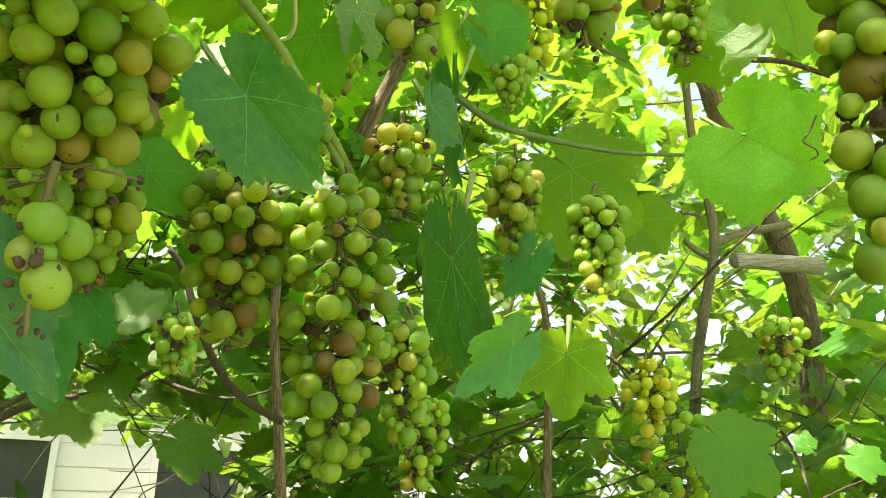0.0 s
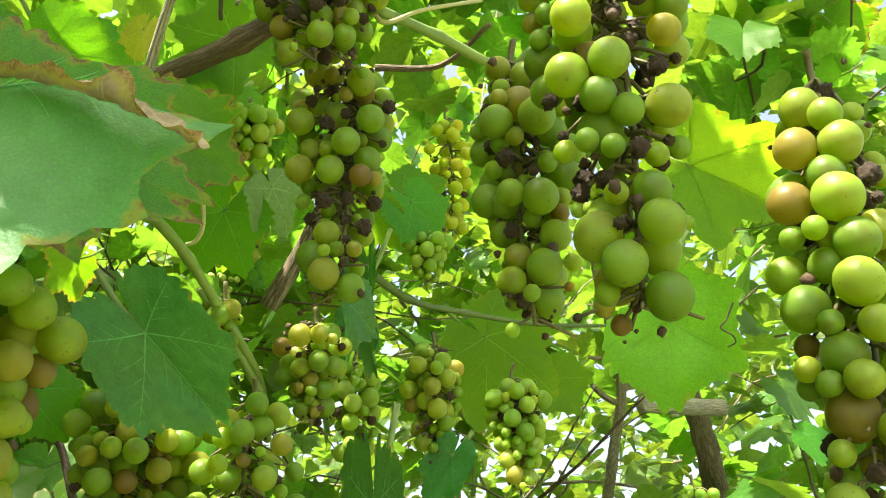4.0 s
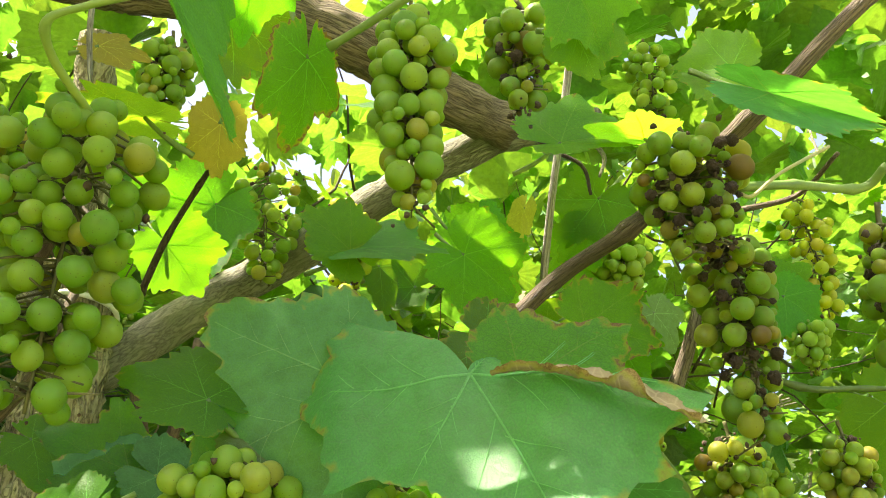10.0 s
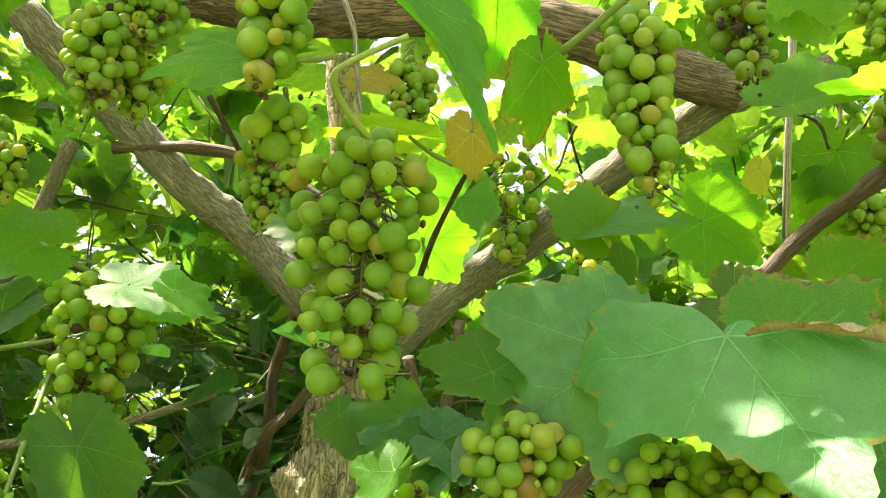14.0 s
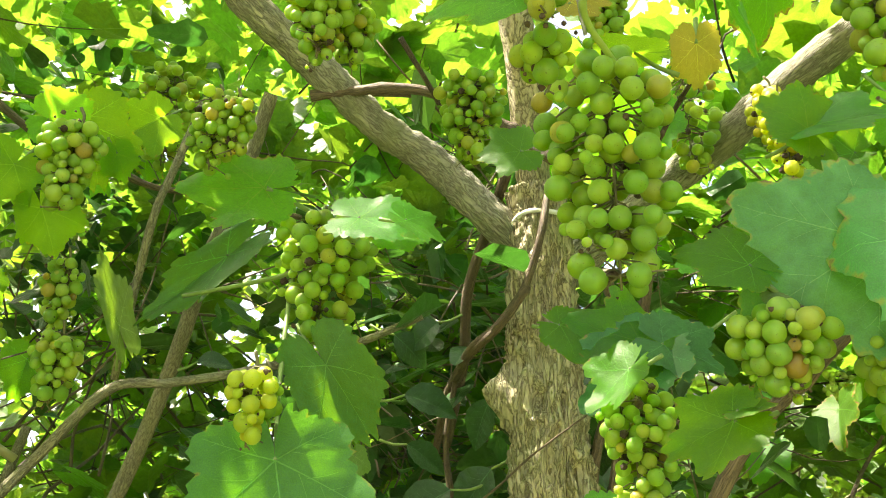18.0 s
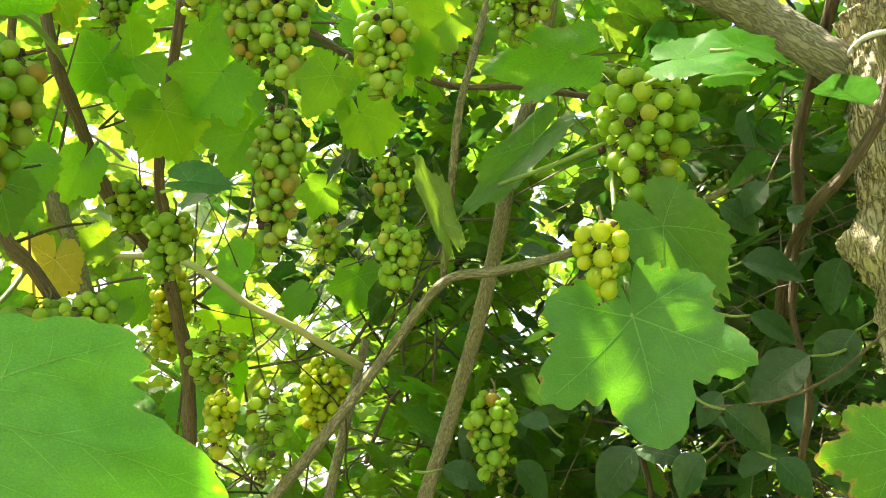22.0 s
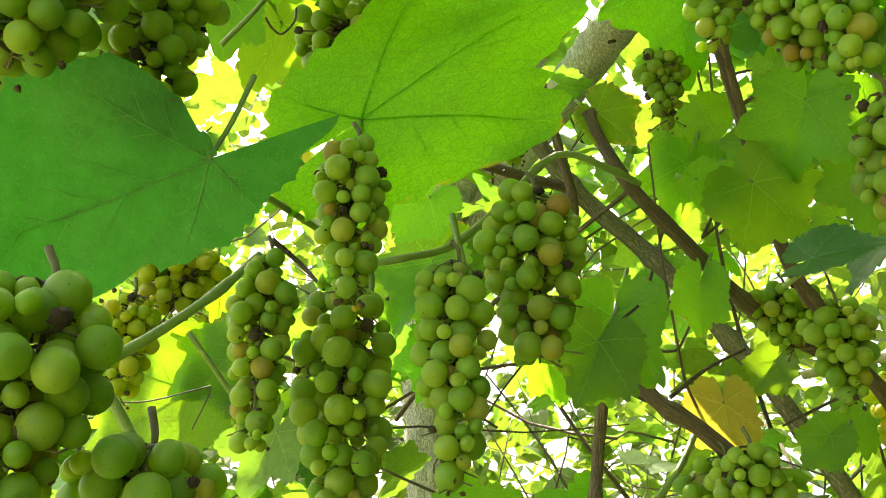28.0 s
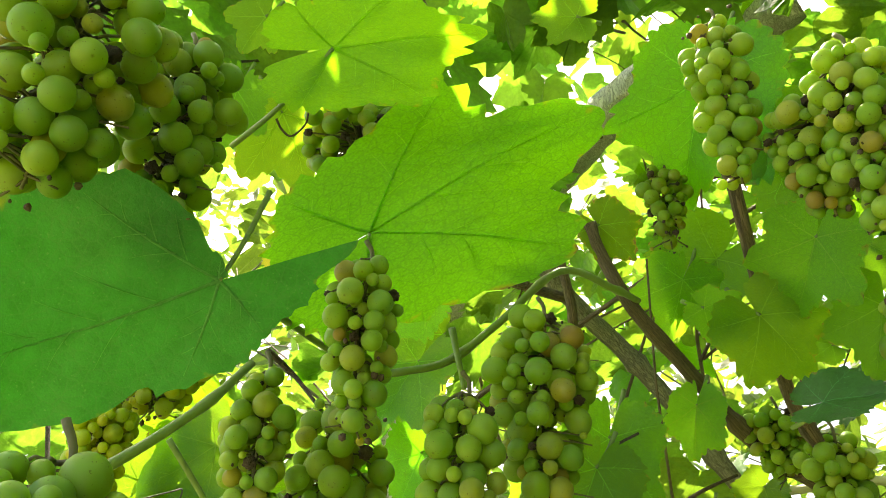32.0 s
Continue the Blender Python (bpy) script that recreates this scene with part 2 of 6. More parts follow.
GREYBARK = bark_material("smooth_grey_bark", (0.12, 0.108, 0.07), (0.34, 0.315, 0.21), 3.0, 0.32, moss=0.3, crack=0.45, along=True)
CANE = bark_material("brown_cane_bark", (0.07, 0.05, 0.031), (0.22, 0.16, 0.10), 5.0, 0.07, 0.7, along=True)
DARKTWIG = bark_material("dark_twig_bark", (0.035, 0.025, 0.018), (0.13, 0.095, 0.06), 4.0, 0.3, along=True)
WOOD = bark_material("weathered_stub_wood", (0.28, 0.25, 0.20), (0.60, 0.56, 0.48), 3.0, 0.06, along=True)
GRAPE = {
    "green": grape_material("grape_green", [(0.0, (0.18, 0.38, 0.055)), (0.45, (0.26, 0.45, 0.065)), (0.84, (0.34, 0.50, 0.085)), (0.96, (0.40, 0.40, 0.085)), (1.0, (0.34, 0.24, 0.06))], 0.25),
    "olive": grape_material("grape_olive", [(0.0, (0.15, 0.31, 0.04)), (0.45, (0.22, 0.39, 0.05)), (0.8, (0.31, 0.42, 0.06)), (0.95, (0.32, 0.29, 0.06)), (1.0, (0.20, 0.12, 0.05))], 0.5),
    # lit copy of the green skin: the sun's yellow is put into the colour
    "yellow": grape_material("grape_sunlit_yellow", [(0.0, (0.36, 0.50, 0.05)), (0.7, (0.50, 0.56, 0.06)), (1.0, (0.52, 0.47, 0.06))], 0.1),
}
FAR_GRAPE = plain_material("far_grape_skin", (0.20, 0.30, 0.05), (0.36, 0.42, 0.08), 40, 0.6, 0.0)
RAISIN = plain_material("shrivelled_grape_skin", (0.03, 0.02, 0.012), (0.12, 0.075, 0.04), 180, 0.75, 0.8)
STEM = plain_material("grape_stem", (0.07, 0.075, 0.025), (0.17, 0.15, 0.06), 120, 0.65)
WHITE_CORD = plain_material("white_plastic_cord", (0.62, 0.62, 0.58), (0.78, 0.78, 0.75), 60, 0.45)
HOUSE_PAINT = plain_material("white_siding_paint", (0.74, 0.74, 0.72), (0.82, 0.82, 0.80), 3, 0.6)
GROUND = plain_material("grassy_soil", (0.09, 0.13, 0.035), (0.22, 0.22, 0.08), 5, 0.95, 0.6, 0.03)


# ---- mesh helpers ----
def finish(name, verts, faces, mat, parent=None, label="", smooth=True, uvs=None):
    me = bpy.data.meshes.new(name)
    me.from_pydata(verts, [], faces)
    if uvs is not None:
        layer = me.uv_layers.new(name="UVMap")
        loops = np.empty(len(me.loops), dtype=np.int32)
        me.loops.foreach_get("vertex_index", loops)
        layer.data.foreach_set("uv", np.asarray(uvs, dtype=np.float32)[loops].ravel())
    if smooth:
        me.polygons.foreach_set("use_smooth", [True] * len(me.polygons))
    me.materials.append(mat)
    me.update()
    ob = new(name, me)
    if parent is not None:
        ob.parent = parent
    if label:
        tagged(ob, label)
    return ob


def spline(points, steps):
    """Catmull-Rom through the points."""
    p = [Vector(q) for q in points]
    if len(p) == 2:
        p = [p[0], p[0].lerp(p[1], 0.5), p[1]]
    ext = [p[0] * 2 - p[1]] + p + [p[-1] * 2 - p[-2]]
    res = []
    for i in range(1, len(ext) - 2):
        a, b, c, d = ext[i - 1:i + 3]
        for k in range(steps):
            t = k / steps
            res.append(0.5 * ((2 * b) + (c - a) * t + (2 * a - 5 * b + 4 * c - d) * t * t + (3 * b - a - 3 * c + d) * t ** 3))
    res.append(p[-1])
    return res


def tube_data(points, r0, r1, sides=10, steps=6, rough=0.08, freq=30.0, nodes=0.0, seed=0, knobs=(), furrow=False):
    """A tapered, uneven limb with swollen nodes: vertices, faces, uvs (metres round and along)."""
    line = spline(points, steps)
    verts, faces, uvs = [], [], []
    n, run = len(line), 0.0
    side = None
    off = Vector((seed * 3.7, seed * 1.3, 0))
    for i, p in enumerate(line):
        d = (line[min(i + 1, n - 1)] - line[max(i - 1, 0)]).normalized()
        side = d.orthogonal().normalized() if side is None else (side - d * side.dot(d)).normalized()
        up = d.cross(side)
        if i:
            run += (p - line[i - 1]).length
        f = i / (n - 1)
        r = r0 + (r1 - r0) * f
        if nodes > 0:
            r *= 1 + 0.35 * max(0.0, math.cos(run / nodes * 2 * math.pi)) ** 12
        for k in range(sides):
            a = 2 * math.pi * k / sides
            w = side * math.cos(a) + up * math.sin(a)
            q = p + w * r
            bump = noise.noise(Vector((q.x, q.y, q.z * 0.35)) * freq + off) + 0.5 * noise.noise(q * freq * 2.3 + off)
            if furrow:
                e = Vector((q.x, q.y, q.z * 0.28)) * freq + off
                bump = 0.75 - 2.6 * abs(noise.noise(e)) - 0.9 * abs(noise.noise(e * 2.1)) + 0.35 * noise.noise(q * freq * 2.5)
            rr = r * (1 + rough * bump)
            for centre, size, height in knobs:
                rr += height * math.exp(-((q - Vector(centre)).length / size) ** 2)
            verts.append(p + w * rr)
            uvs.append((a / (2 * math.pi) * 2 * math.pi * max(r0, r1), run))
    for i in range(n - 1):
        for k in range(sides):
            k2 = (k + 1) % sides
            faces.append((i * sides + k, i * sides + k2, (i + 1) * sides + k2, (i + 1) * sides + k))
    verts += [line[0], line[-1]]
    uvs += [(0, 0), (0, run)]
    for k in range(sides):
        k2 = (k + 1) % sides
        faces.append((len(verts) - 2, k2, k))
        faces.append((len(verts) - 1, (n - 1) * sides + k, (n - 1) * sides + k2))
    return verts, faces, uvs


def limb(name, points, r0, r1, mat, parent=None, label="", **kw):
    v, f, uv = tube_data(points, r0, r1, **kw)
    return finish(name, v, f, mat, parent, label, uvs=uv)


# ---- vine leaves ----
LOBES = ((0.0, 1.0), (0.50, 0.70), (0.92, 0.92), (1.38, 0.62), (1.95, 0.74), (2.45, 0.60), (2.85, 0.46), (math.pi, 0.10))

LOPSIDED = (((0.0, 1.0), (0.2, 0.80), (0.35, 0.73), (0.54, 0.80), (0.64, 0.74), (0.82, 0.87), (0.92, 0.74), (0.98, 0.4), (1.06, 0.15), (math.pi, 0.03)),
            ((0.0, 1.0), (0.15, 0.83), (0.32, 0.67), (0.80, 0.58), (1.15, 0.66), (1.36, 0.92), (1.65, 0.82), (1.97, 1.0), (2.2, 0.84), (2.44, 0.80), (2.66, 0.56), (2.85, 0.30), (math.pi, 0.04)))


DRAPED = (((0.0, 1.0), (0.24, 0.97), (0.47, 0.76), (0.68, 0.50), (1.26, 0.36), (2.16, 0.27), (2.8, 0.39), (math.pi, 0.58)),
          ((0.0, 1.0), (0.35, 0.93), (0.67, 0.86), (1.01, 0.64), (1.16, 0.55), (1.51, 0.30), (1.62, 0.13), (2.4, 0.05), (math.pi, 0.04)))


def outline(theta, depth, rnd, basal=1.0):
    """The leaf's reach from its stalk in the direction theta (0 at the tip): five lobes with toothed edges."""
    a = abs(theta)
    lobes = LOBES if basal > 0.5 else (LOPSIDED if basal > 0 else DRAPED)[theta > 0]
    for (a0, r0), (a1, r1) in zip(lobes, lobes[1:]):
        if a <= a1:
            f = (a - a0) / (a1 - a0)
            f = f * f * (3 - 2 * f)
            r = r0 + (r1 - r0) * f
            break
    full = 0.93 - 0.13 * min(a, 2.6)
    if a < 2.6 and basal > 0.5:
        r = full + (r - full) * depth
    teeth = abs((a * 5.1 + rnd) % 1.0 - 0.32)
    teeth2 = abs((a * 11.3 + rnd * 2) % 1.0 - 0.4)
    if a < 2.75:
        if basal > 0.5:
            r *= 1 - (1 - basal) * min(1.0, max(0.0, (a - 1.35) / 0.7))
        r *= 1.06 - (0.18 if basal > 0.5 else 0.12) * teeth * (0.75 + 0.5 * math.sin(a * 7 + rnd * 9)) - 0.05 * teeth2
    return r


def leaf_meshes(seed):
    rng = random.Random(seed)
    depth, rnd = rng.uniform(0.55, 1.2), rng.random()
    fold, droop, wave, cup = rng.uniform(-0.05, 0.28), rng.uniform(0.05, 0.32), rng.uniform(0.05, 0.11), rng.uniform(-0.12, 0.12)
    skew = rng.uniform(-0.12, 0.12)
    basal = {3: 0.3, 30: -1.0}.get(seed) or rng.uniform(0.75, 1.0)
    if basal < 0.5:
        fold, droop, cup = 0.06, 0.0, 0.0
    off = Vector((seed * 7.1, 0.3, 0))

    def lift(x, y):
        r2 = x * x + y * y
        return (fold * abs(x) + cup * r2 - droop * max(0.0, y) ** 2 * 0.8
                + wave * noise.noise(Vector((x * 2.3, y * 2.3, 0)) + off) * (0.4 + r2)
                + 0.035 * noise.noise(Vector((x * 6.5, y * 6.5, 1)) + off) * r2)
    segs, rings = 132, 8
    verts, uvs, faces = [(0, 0, lift(0, 0))], [(0, 0)], []
    for k in range(segs):
        th = -math.pi + 2 * math.pi * (k + 0.5) / segs
        reach = outline(th, depth, rnd, basal) * (1 + skew * math.sin(th)) * (1 + 0.05 * noise.noise(Vector((th * 2, seed, 0))))
        for i in range(1, rings + 1):
            s = (i / rings) ** 0.85
            x, y = reach * s * math.sin(th), reach * s * math.cos(th)
            verts.append((x, y, lift(x, y)))
            uvs.append((s, (th + math.pi) / (2 * math.pi)))
    for k in range(segs - 1):
        a, b = 1 + k * rings, 1 + (k + 1) * rings
        faces.append((0, b, a))
        for i in range(rings - 1):
            faces.append((a + i, b + i, b + i + 1, a + i + 1))
    blade = (verts, faces, uvs)
    vv, vf = [], []

    def strip(x0, y0, x1, y1, w0, w1, bend):
        n = 7
        dx, dy = x1 - x0, y1 - y0
        ln = math.hypot(dx, dy)
        px, py = -dy / ln, dx / ln
        start = len(vv)
        for i in range(n):
            f = i / (n - 1)
            b = bend * math.sin(f * math.pi) * ln
            cx, cy = x0 + dx * f + px * b, y0 + dy * f + py * b
            w = w0 + (w1 - w0) * f
            z = lift(cx, cy)
            for up in (1, -1):
                vv.extend([(cx - px * w, cy - py * w, lift(cx - px * w, cy - py * w) + up * 0.0035), (cx, cy, z + up * (0.15 * w + 0.0045)),
                           (cx + px * w, cy + py * w, lift(cx + px * w, cy + py * w) + up * 0.0035)])
        for i in range(n - 1):
            k = start + i * 6
            for j in (0, 1):
                vf.append((k + j, k + 6 + j, k + 7 + j, k + 1 + j))
                vf.append((k + 3 + j, k + 4 + j, k + 10 + j, k + 9 + j))
    for th, share in ((0, 0.95), (0.92, 0.93), (-0.92, 0.93), (1.95, 0.9), (-1.95, 0.9)):
        reach = outline(th, depth, rnd, basal) * (1 + skew * math.sin(th)) * share
        strip(0, 0, reach * math.sin(th), reach * math.cos(th), 0.0065, 0.0015, 0.02)
        for f, sgn in ((0.25, 1), (0.34, -1), (0.48, 1), (0.56, -1), (0.70, 1), (0.78, -1)):
            bx, by = reach * f * math.sin(th), reach * f * math.cos(th)
            t2 = th + sgn * 0.72
            ln = reach * 0.40 * (1.05 - f)
            strip(bx, by, bx + ln * math.sin(t2), by + ln * math.cos(t2), 0.0028, 0.0008, 0.03 * sgn)
    return blade, (vv, vf)


LEAF_SHAPES = []
for s in range(14):
    (bv, bf, buv), (vv, vf) = leaf_meshes(s + 1)
    blade_ob = finish("leaf_pattern", bv, bf, LEAF["green"], uvs=buv)
    vein_ob = finish("vein_pattern", vv, vf, VEINS["green"])
    LEAF_SHAPES.append((blade_ob.data, vein_ob.data))
    bpy.data.objects.remove(blade_ob)
    bpy.data.objects.remove(vein_ob)


def oval_meshes(seed):
    """A smooth pointed oval leaf with a folded midrib and side veins."""
    rng = random.Random(seed)
    fold, droop = rng.uniform(0.15, 0.35), rng.uniform(0.1, 0.3)
    n, m = 18, 5

    def lift(x, y):
        return fold * abs(x) - droop * y * y + 0.012 * math.sin(y * 34) * abs(x) * 4
    verts, uvs, faces = [], [], []
    for i in range(n + 1):
        y = i / n
        w = 0.33 * math.sin(math.pi * y ** 0.82) ** 0.85 if 0 < i < n else 0.002
        for k in range(-m, m + 1):
            x = w * k / m
            verts.append((x, y, lift(x, y)))
            uvs.append((abs(k) / m * 0.9, y))
    row = 2 * m + 1
    for i in range(n):
        for k in range(2 * m):
            a = i * row + k
            faces.append((a, a + 1, a + row + 1, a + row))
    vv, vf = [], []
    for side in (-1, 0, 1):
        for k in range(1 if side == 0 else 6):
            y0 = 0.0 if side == 0 else 0.1 + k * 0.13
            for i in range(6):
                f = i / 5
                x = 0.0 if side == 0 else side * f * 0.24 * math.sin(math.pi * min(0.98, y0 + 0.1))
                y = f * 0.97 if side == 0 else y0 + 0.13 * f
                w = (0.007 if side == 0 else 0.003) * (1.1 - f)
                z = lift(x, y)
                s = len(vv)
                vv.extend([(x - w, y, z + 0.002), (x, y + w, z + 0.006), (x + w, y, z + 0.002)])
                if i:
                    vf.extend([(s - 3, s - 2, s + 1, s), (s - 2, s - 1, s + 2, s + 1)])
    return (verts, faces, uvs), (vv, vf)


for s in range(3):
    (bv, bf, buv), (vv, vf) = oval_meshes(s + 1)
    blade_ob = finish("leaf_pattern", bv, bf, LEAF["shrub"], uvs=buv)
    vein_ob = finish("vein_pattern", vv, vf, VEINS["green"])
    LEAF_SHAPES.append((blade_ob.data, vein_ob.data))
    bpy.data.objects.remove(blade_ob)
    bpy.data.objects.remove(vein_ob)
(bv, bf, buv), (vv, vf) = leaf_meshes(30)
blade_ob = finish("leaf_pattern", bv, bf, LEAF["deep_shade"], uvs=buv)
vein_ob = finish("vein_pattern", vv, vf, VEINS["deep_shade"])
LEAF_SHAPES.append((blade_ob.data, vein_ob.data))
bpy.data.objects.remove(blade_ob)
bpy.data.objects.remove(vein_ob)
LEAF_MESH = {}


def leaf(vine, base, tip, normal, size, shape=0, look_of="green", stalk=None, label="", wide=1.0):
    """One leaf of a vine: its stalk joins at base, its middle lobe points along tip, its upper face along normal."""
    y = Vector(tip).normalized()
    z = Vector(normal)
    z = (z - y * z.dot(y)).normalized()
    x = y.cross(z)
    blade, vein = LEAF_SHAPES[shape]
    key = (shape, look_of)
    if key not in LEAF_MESH:
        me = blade.copy()
        me.name = "leaf"
        me.materials[0] = LEAF[look_of]
        lines = vein.copy()
        lines.name = "venation"
        lines.materials[0] = VEINS[look_of]
        LEAF_MESH[key] = (me, lines)
    ob = new("leaf", LEAF_MESH[key][0])
    m = Matrix((x * size * wide, y * size, z * size)).transposed().to_4x4()
    m.translation = Vector(base)
    ob.parent = vine
    ob.matrix_basis = m
    if label:
        tagged(ob, label)
    ve = new("venation", LEAF_MESH[key][1])
    ve.parent = ob
    end = Vector(base) + (-y * 0.55 - z * 0.3) * size if stalk is None else Vector(stalk)
    b = Vector(base)
    mid = b.lerp(end, 0.5) + Vector((0, 0, -0.07 * (end - b).length))
    v, f, uv = tube_data([b, mid, end], 0.0014, 0.0021, sides=6, steps=4, rough=0.05)
    inv = m.inverted()
    finish("leaf_stalk", [inv @ q for q in v], f, SHOOT, ob, uvs=uv)
    return ob


def dry_rim(owner, points):
    """A leaf's dead edge: a crinkled brown strip rolled up along the blade."""
    line = spline(points, 12)
    verts, faces, uvs, n = [], [], [], 6
    for i, p in enumerate(line):
        f = i / (len(line) - 1)
        d = (line[min(i + 1, len(line) - 1)] - line[max(i - 1, 0)]).normalized()
        out = d.cross(Vector((-0.12, -0.87, 0.47))).normalized()
        face = out.cross(d) * (1 if out.cross(d).y < 0 else -1)
        w = 0.0095 * math.sin(math.pi * (0.06 + 0.88 * f)) ** 0.6 * (1 + 0.5 * noise.noise(Vector((i * 0.13, 2, 0))))
        for k in range(n):
            a = k / (n - 1) * (2.2 + 1.5 * noise.noise(Vector((i * 0.09, 7, 0))))
            q = p + out * w * (math.sin(a) - 0.55) + face * (w * 0.55 * (1 - math.cos(a)) + 0.001)
            verts.append(q + Vector((noise.noise(q * 400), noise.noise(q * 410 + Vector((9, 0, 0))), noise.noise(q * 390 + Vector((0, 5, 0))))) * 0.0011)
            uvs.append((0.55 + 0.45 * k / n, f))
    for i in range(len(line) - 1):
        for k in range(n - 1):
            faces.append((i * n + k, i * n + k + 1, (i + 1) * n + k + 1, (i + 1) * n + k))
    inv = owner.matrix_basis.inverted()
    return finish("dry_edge", [inv @ v for v in verts], faces, LEAF["dry"], owner, "dry curled brown leaf edge", uvs=uvs)


# ---- grape clusters ----
def grape_mesh(name, seed, mat, wrinkle=0.0, sub=3):
    bm = bmesh.new()
    bmesh.ops.create_icosphere(bm, subdivisions=sub, radius=0.5)
    off = Vector((seed * 5.3, seed, 0))
    for v in bm.verts:
        c = v.co.copy()
        k = 1 + 0.02 * noise.noise(c * 2.2 + off)
        if wrinkle > 0:
            k *= 0.72 + wrinkle * noise.noise(c * 5 + off) + 0.5 * wrinkle * noise.noise(c * 11 + off)
        v.co = c * k
        v.co.z *= 1.06
        top = max(0.0, c.z * 2 - 0.93)
        v.co.z -= top * 0.35
    me = bpy.data.meshes.new(name)
    bm.to_mesh(me)
    bm.free()
    me.polygons.foreach_set("use_smooth", [True] * len(me.polygons))
    me.materials.append(mat)
    return me


GRAPE_MESH = {k: [grape_mesh("grape", i, m) for i in range(3)] for k, m in GRAPE.items()}
GRAPE_MESH_FAR = {k: [grape_mesh("grape", i, m, sub=2) for i in range(2)] for k, m in GRAPE.items()}
RAISIN_MESH = [grape_mesh("shrivelled_grape", i, RAISIN, 0.32) for i in range(3)]


def crumb():
    bm = bmesh.new()
    bmesh.ops.create_icosphere(bm, subdivisions=1, radius=0.5)
    res = [v.co.copy() for v in bm.verts], [tuple(v.index for v in f.verts) for f in bm.faces]
    bm.free()
    return res


CRUMB = crumb()


def cluster(top, length, width, berry, seed, tone="green", dry=0.06, far=False, lean=(0, 0), fill=1.0):
    """A hanging bunch: a crooked stem with short stalks and berries packed round it, widest near its shoulder."""
    rng = random.Random(seed * 131 + 7)
    top = Vector(top)
    bunch = new("grape_cluster")
    bunch.location = top
    words = {"green": "firm pale green grapes", "olive": "ripening brown-blushed green grapes", "yellow": "sunlit yellow-green grapes"}[tone]
    if dry > 0.15:
        words += ", many shrivelled"
    tagged(bunch, "bunch of " + words + " on the vine", "grape cluster", "grape clusters of the arbour")
    axis = Vector((lean[0], lean[1], -1)).normalized()
    sx, sy = axis.orthogonal().normalized(), None
    sy = axis.cross(sx)
    verts, faces, uvs = tube_data([Vector((0, 0, 0.014)), Vector((0.004 * rng.uniform(-1, 1), 0.004, 0)), axis * length * 0.4 + Vector((rng.uniform(-.006, .006), rng.uniform(-.006, .006), 0)),
                                   axis * length * 0.95], 0.0017, 0.0009, sides=6, steps=4, rough=0.15)
    spots = []
    berry *= 0.92
    want = int(fill * min(50 if far else 104, 1.08 * (length * width * width * 0.62) / (berry ** 3) + 6))
    tries = 0
    shoulder = rng.uniform(0.12, 0.3)
    while len(spots) < want and tries < want * 60:
        tries += 1
        u = rng.random() ** 0.9
        prof = (0.55 + 0.45 * min(1, u / shoulder)) if u < shoulder else 1.0 - 0.55 * ((u - shoulder) / (1 - shoulder)) ** 1.5
        rmax = max(0.0, width * 0.52 * prof - berry * 0.3)
        a = rng.uniform(0, 2 * math.pi)
        rad = rmax * math.sqrt(rng.uniform(0.12, 1.0))
        c = axis * (u * (length - berry) + berry * 0.3) + (sx * math.cos(a) + sy * math.sin(a)) * rad
        d = berry * rng.choice((0.55, 0.78, 0.88, 0.93, 0.98, 1.0, 1.04, 1.1))
        if any((c - q).length < 0.43 * (d + e) for q, e, _ in spots):
            continue
        spots.append((c, d, u))
    for c, d, u in spots:
        root = axis * max(0.0, (u - 0.08) * length)
        s = len(verts)
        v, f, uv = tube_data([root, root.lerp(c, 0.5) + Vector((0, 0, 0.003)), c], 0.0009, 0.0007, sides=4, steps=1, rough=0.0)
        verts += v
        uvs += uv
        faces += [tuple(s + i for i in q) for q in f]
    for k in range(int(len(spots) * 0.4)):
        u = rng.random() * 0.95
        a = rng.uniform(0, 2 * math.pi)
        root = axis * u * length
        end = root + (sx * math.cos(a) + sy * math.sin(a)) * width * 0.4 * rng.random() + Vector((0, 0, -0.006))
        s = len(verts)
        v, f, uv = tube_data([root, root.lerp(end, 0.5), end], 0.0008, 0.0006, sides=4, steps=1, rough=0.0)
        verts += v
        uvs += uv
        faces += [tuple(s + i for i in q) for q in f]
        if rng.random() < 0.35:
            spots.append((end, berry * rng.uniform(0.25, 0.5), u))
    finish("stem", verts, faces, STEM, bunch, uvs=uvs)
    cv, cf = [], []
    for k in range(int((16 + 120 * dry) * (0.5 if far else 1))):
        u, a = rng.random(), rng.uniform(0, 2 * math.pi)
        prof = 1.0 - 0.55 * u
        c = axis * u * length + (sx * math.cos(a) + sy * math.sin(a)) * width * 0.47 * prof * math.sqrt(rng.uniform(0.2, 1))
        d, n0 = berry * rng.choice((0.12, 0.16, 0.2, 0.26, 0.36)), len(cv)
        cv += [c + Vector((q[0] * rng.uniform(0.6, 1.2), q[1] * rng.uniform(0.6, 1.2), q[2] * rng.uniform(0.7, 1.3))) * d for q in CRUMB[0]]
        cf += [tuple(n0 + i for i in f) for f in CRUMB[1]]
    tagged(finish("dried_crumb", cv, cf, RAISIN, bunch, "small dark dried-up berries"), kind="stuff")
    bank = (GRAPE_MESH_FAR if far else GRAPE_MESH)[tone]
    for c, d, u in spots:
        gone = rng.random() < dry
        ob = new("shrivelled_grape" if gone else "grape", rng.choice(RAISIN_MESH) if gone else rng.choice(bank))
        ob.parent = bunch
        out = (c - axis * c.dot(axis))
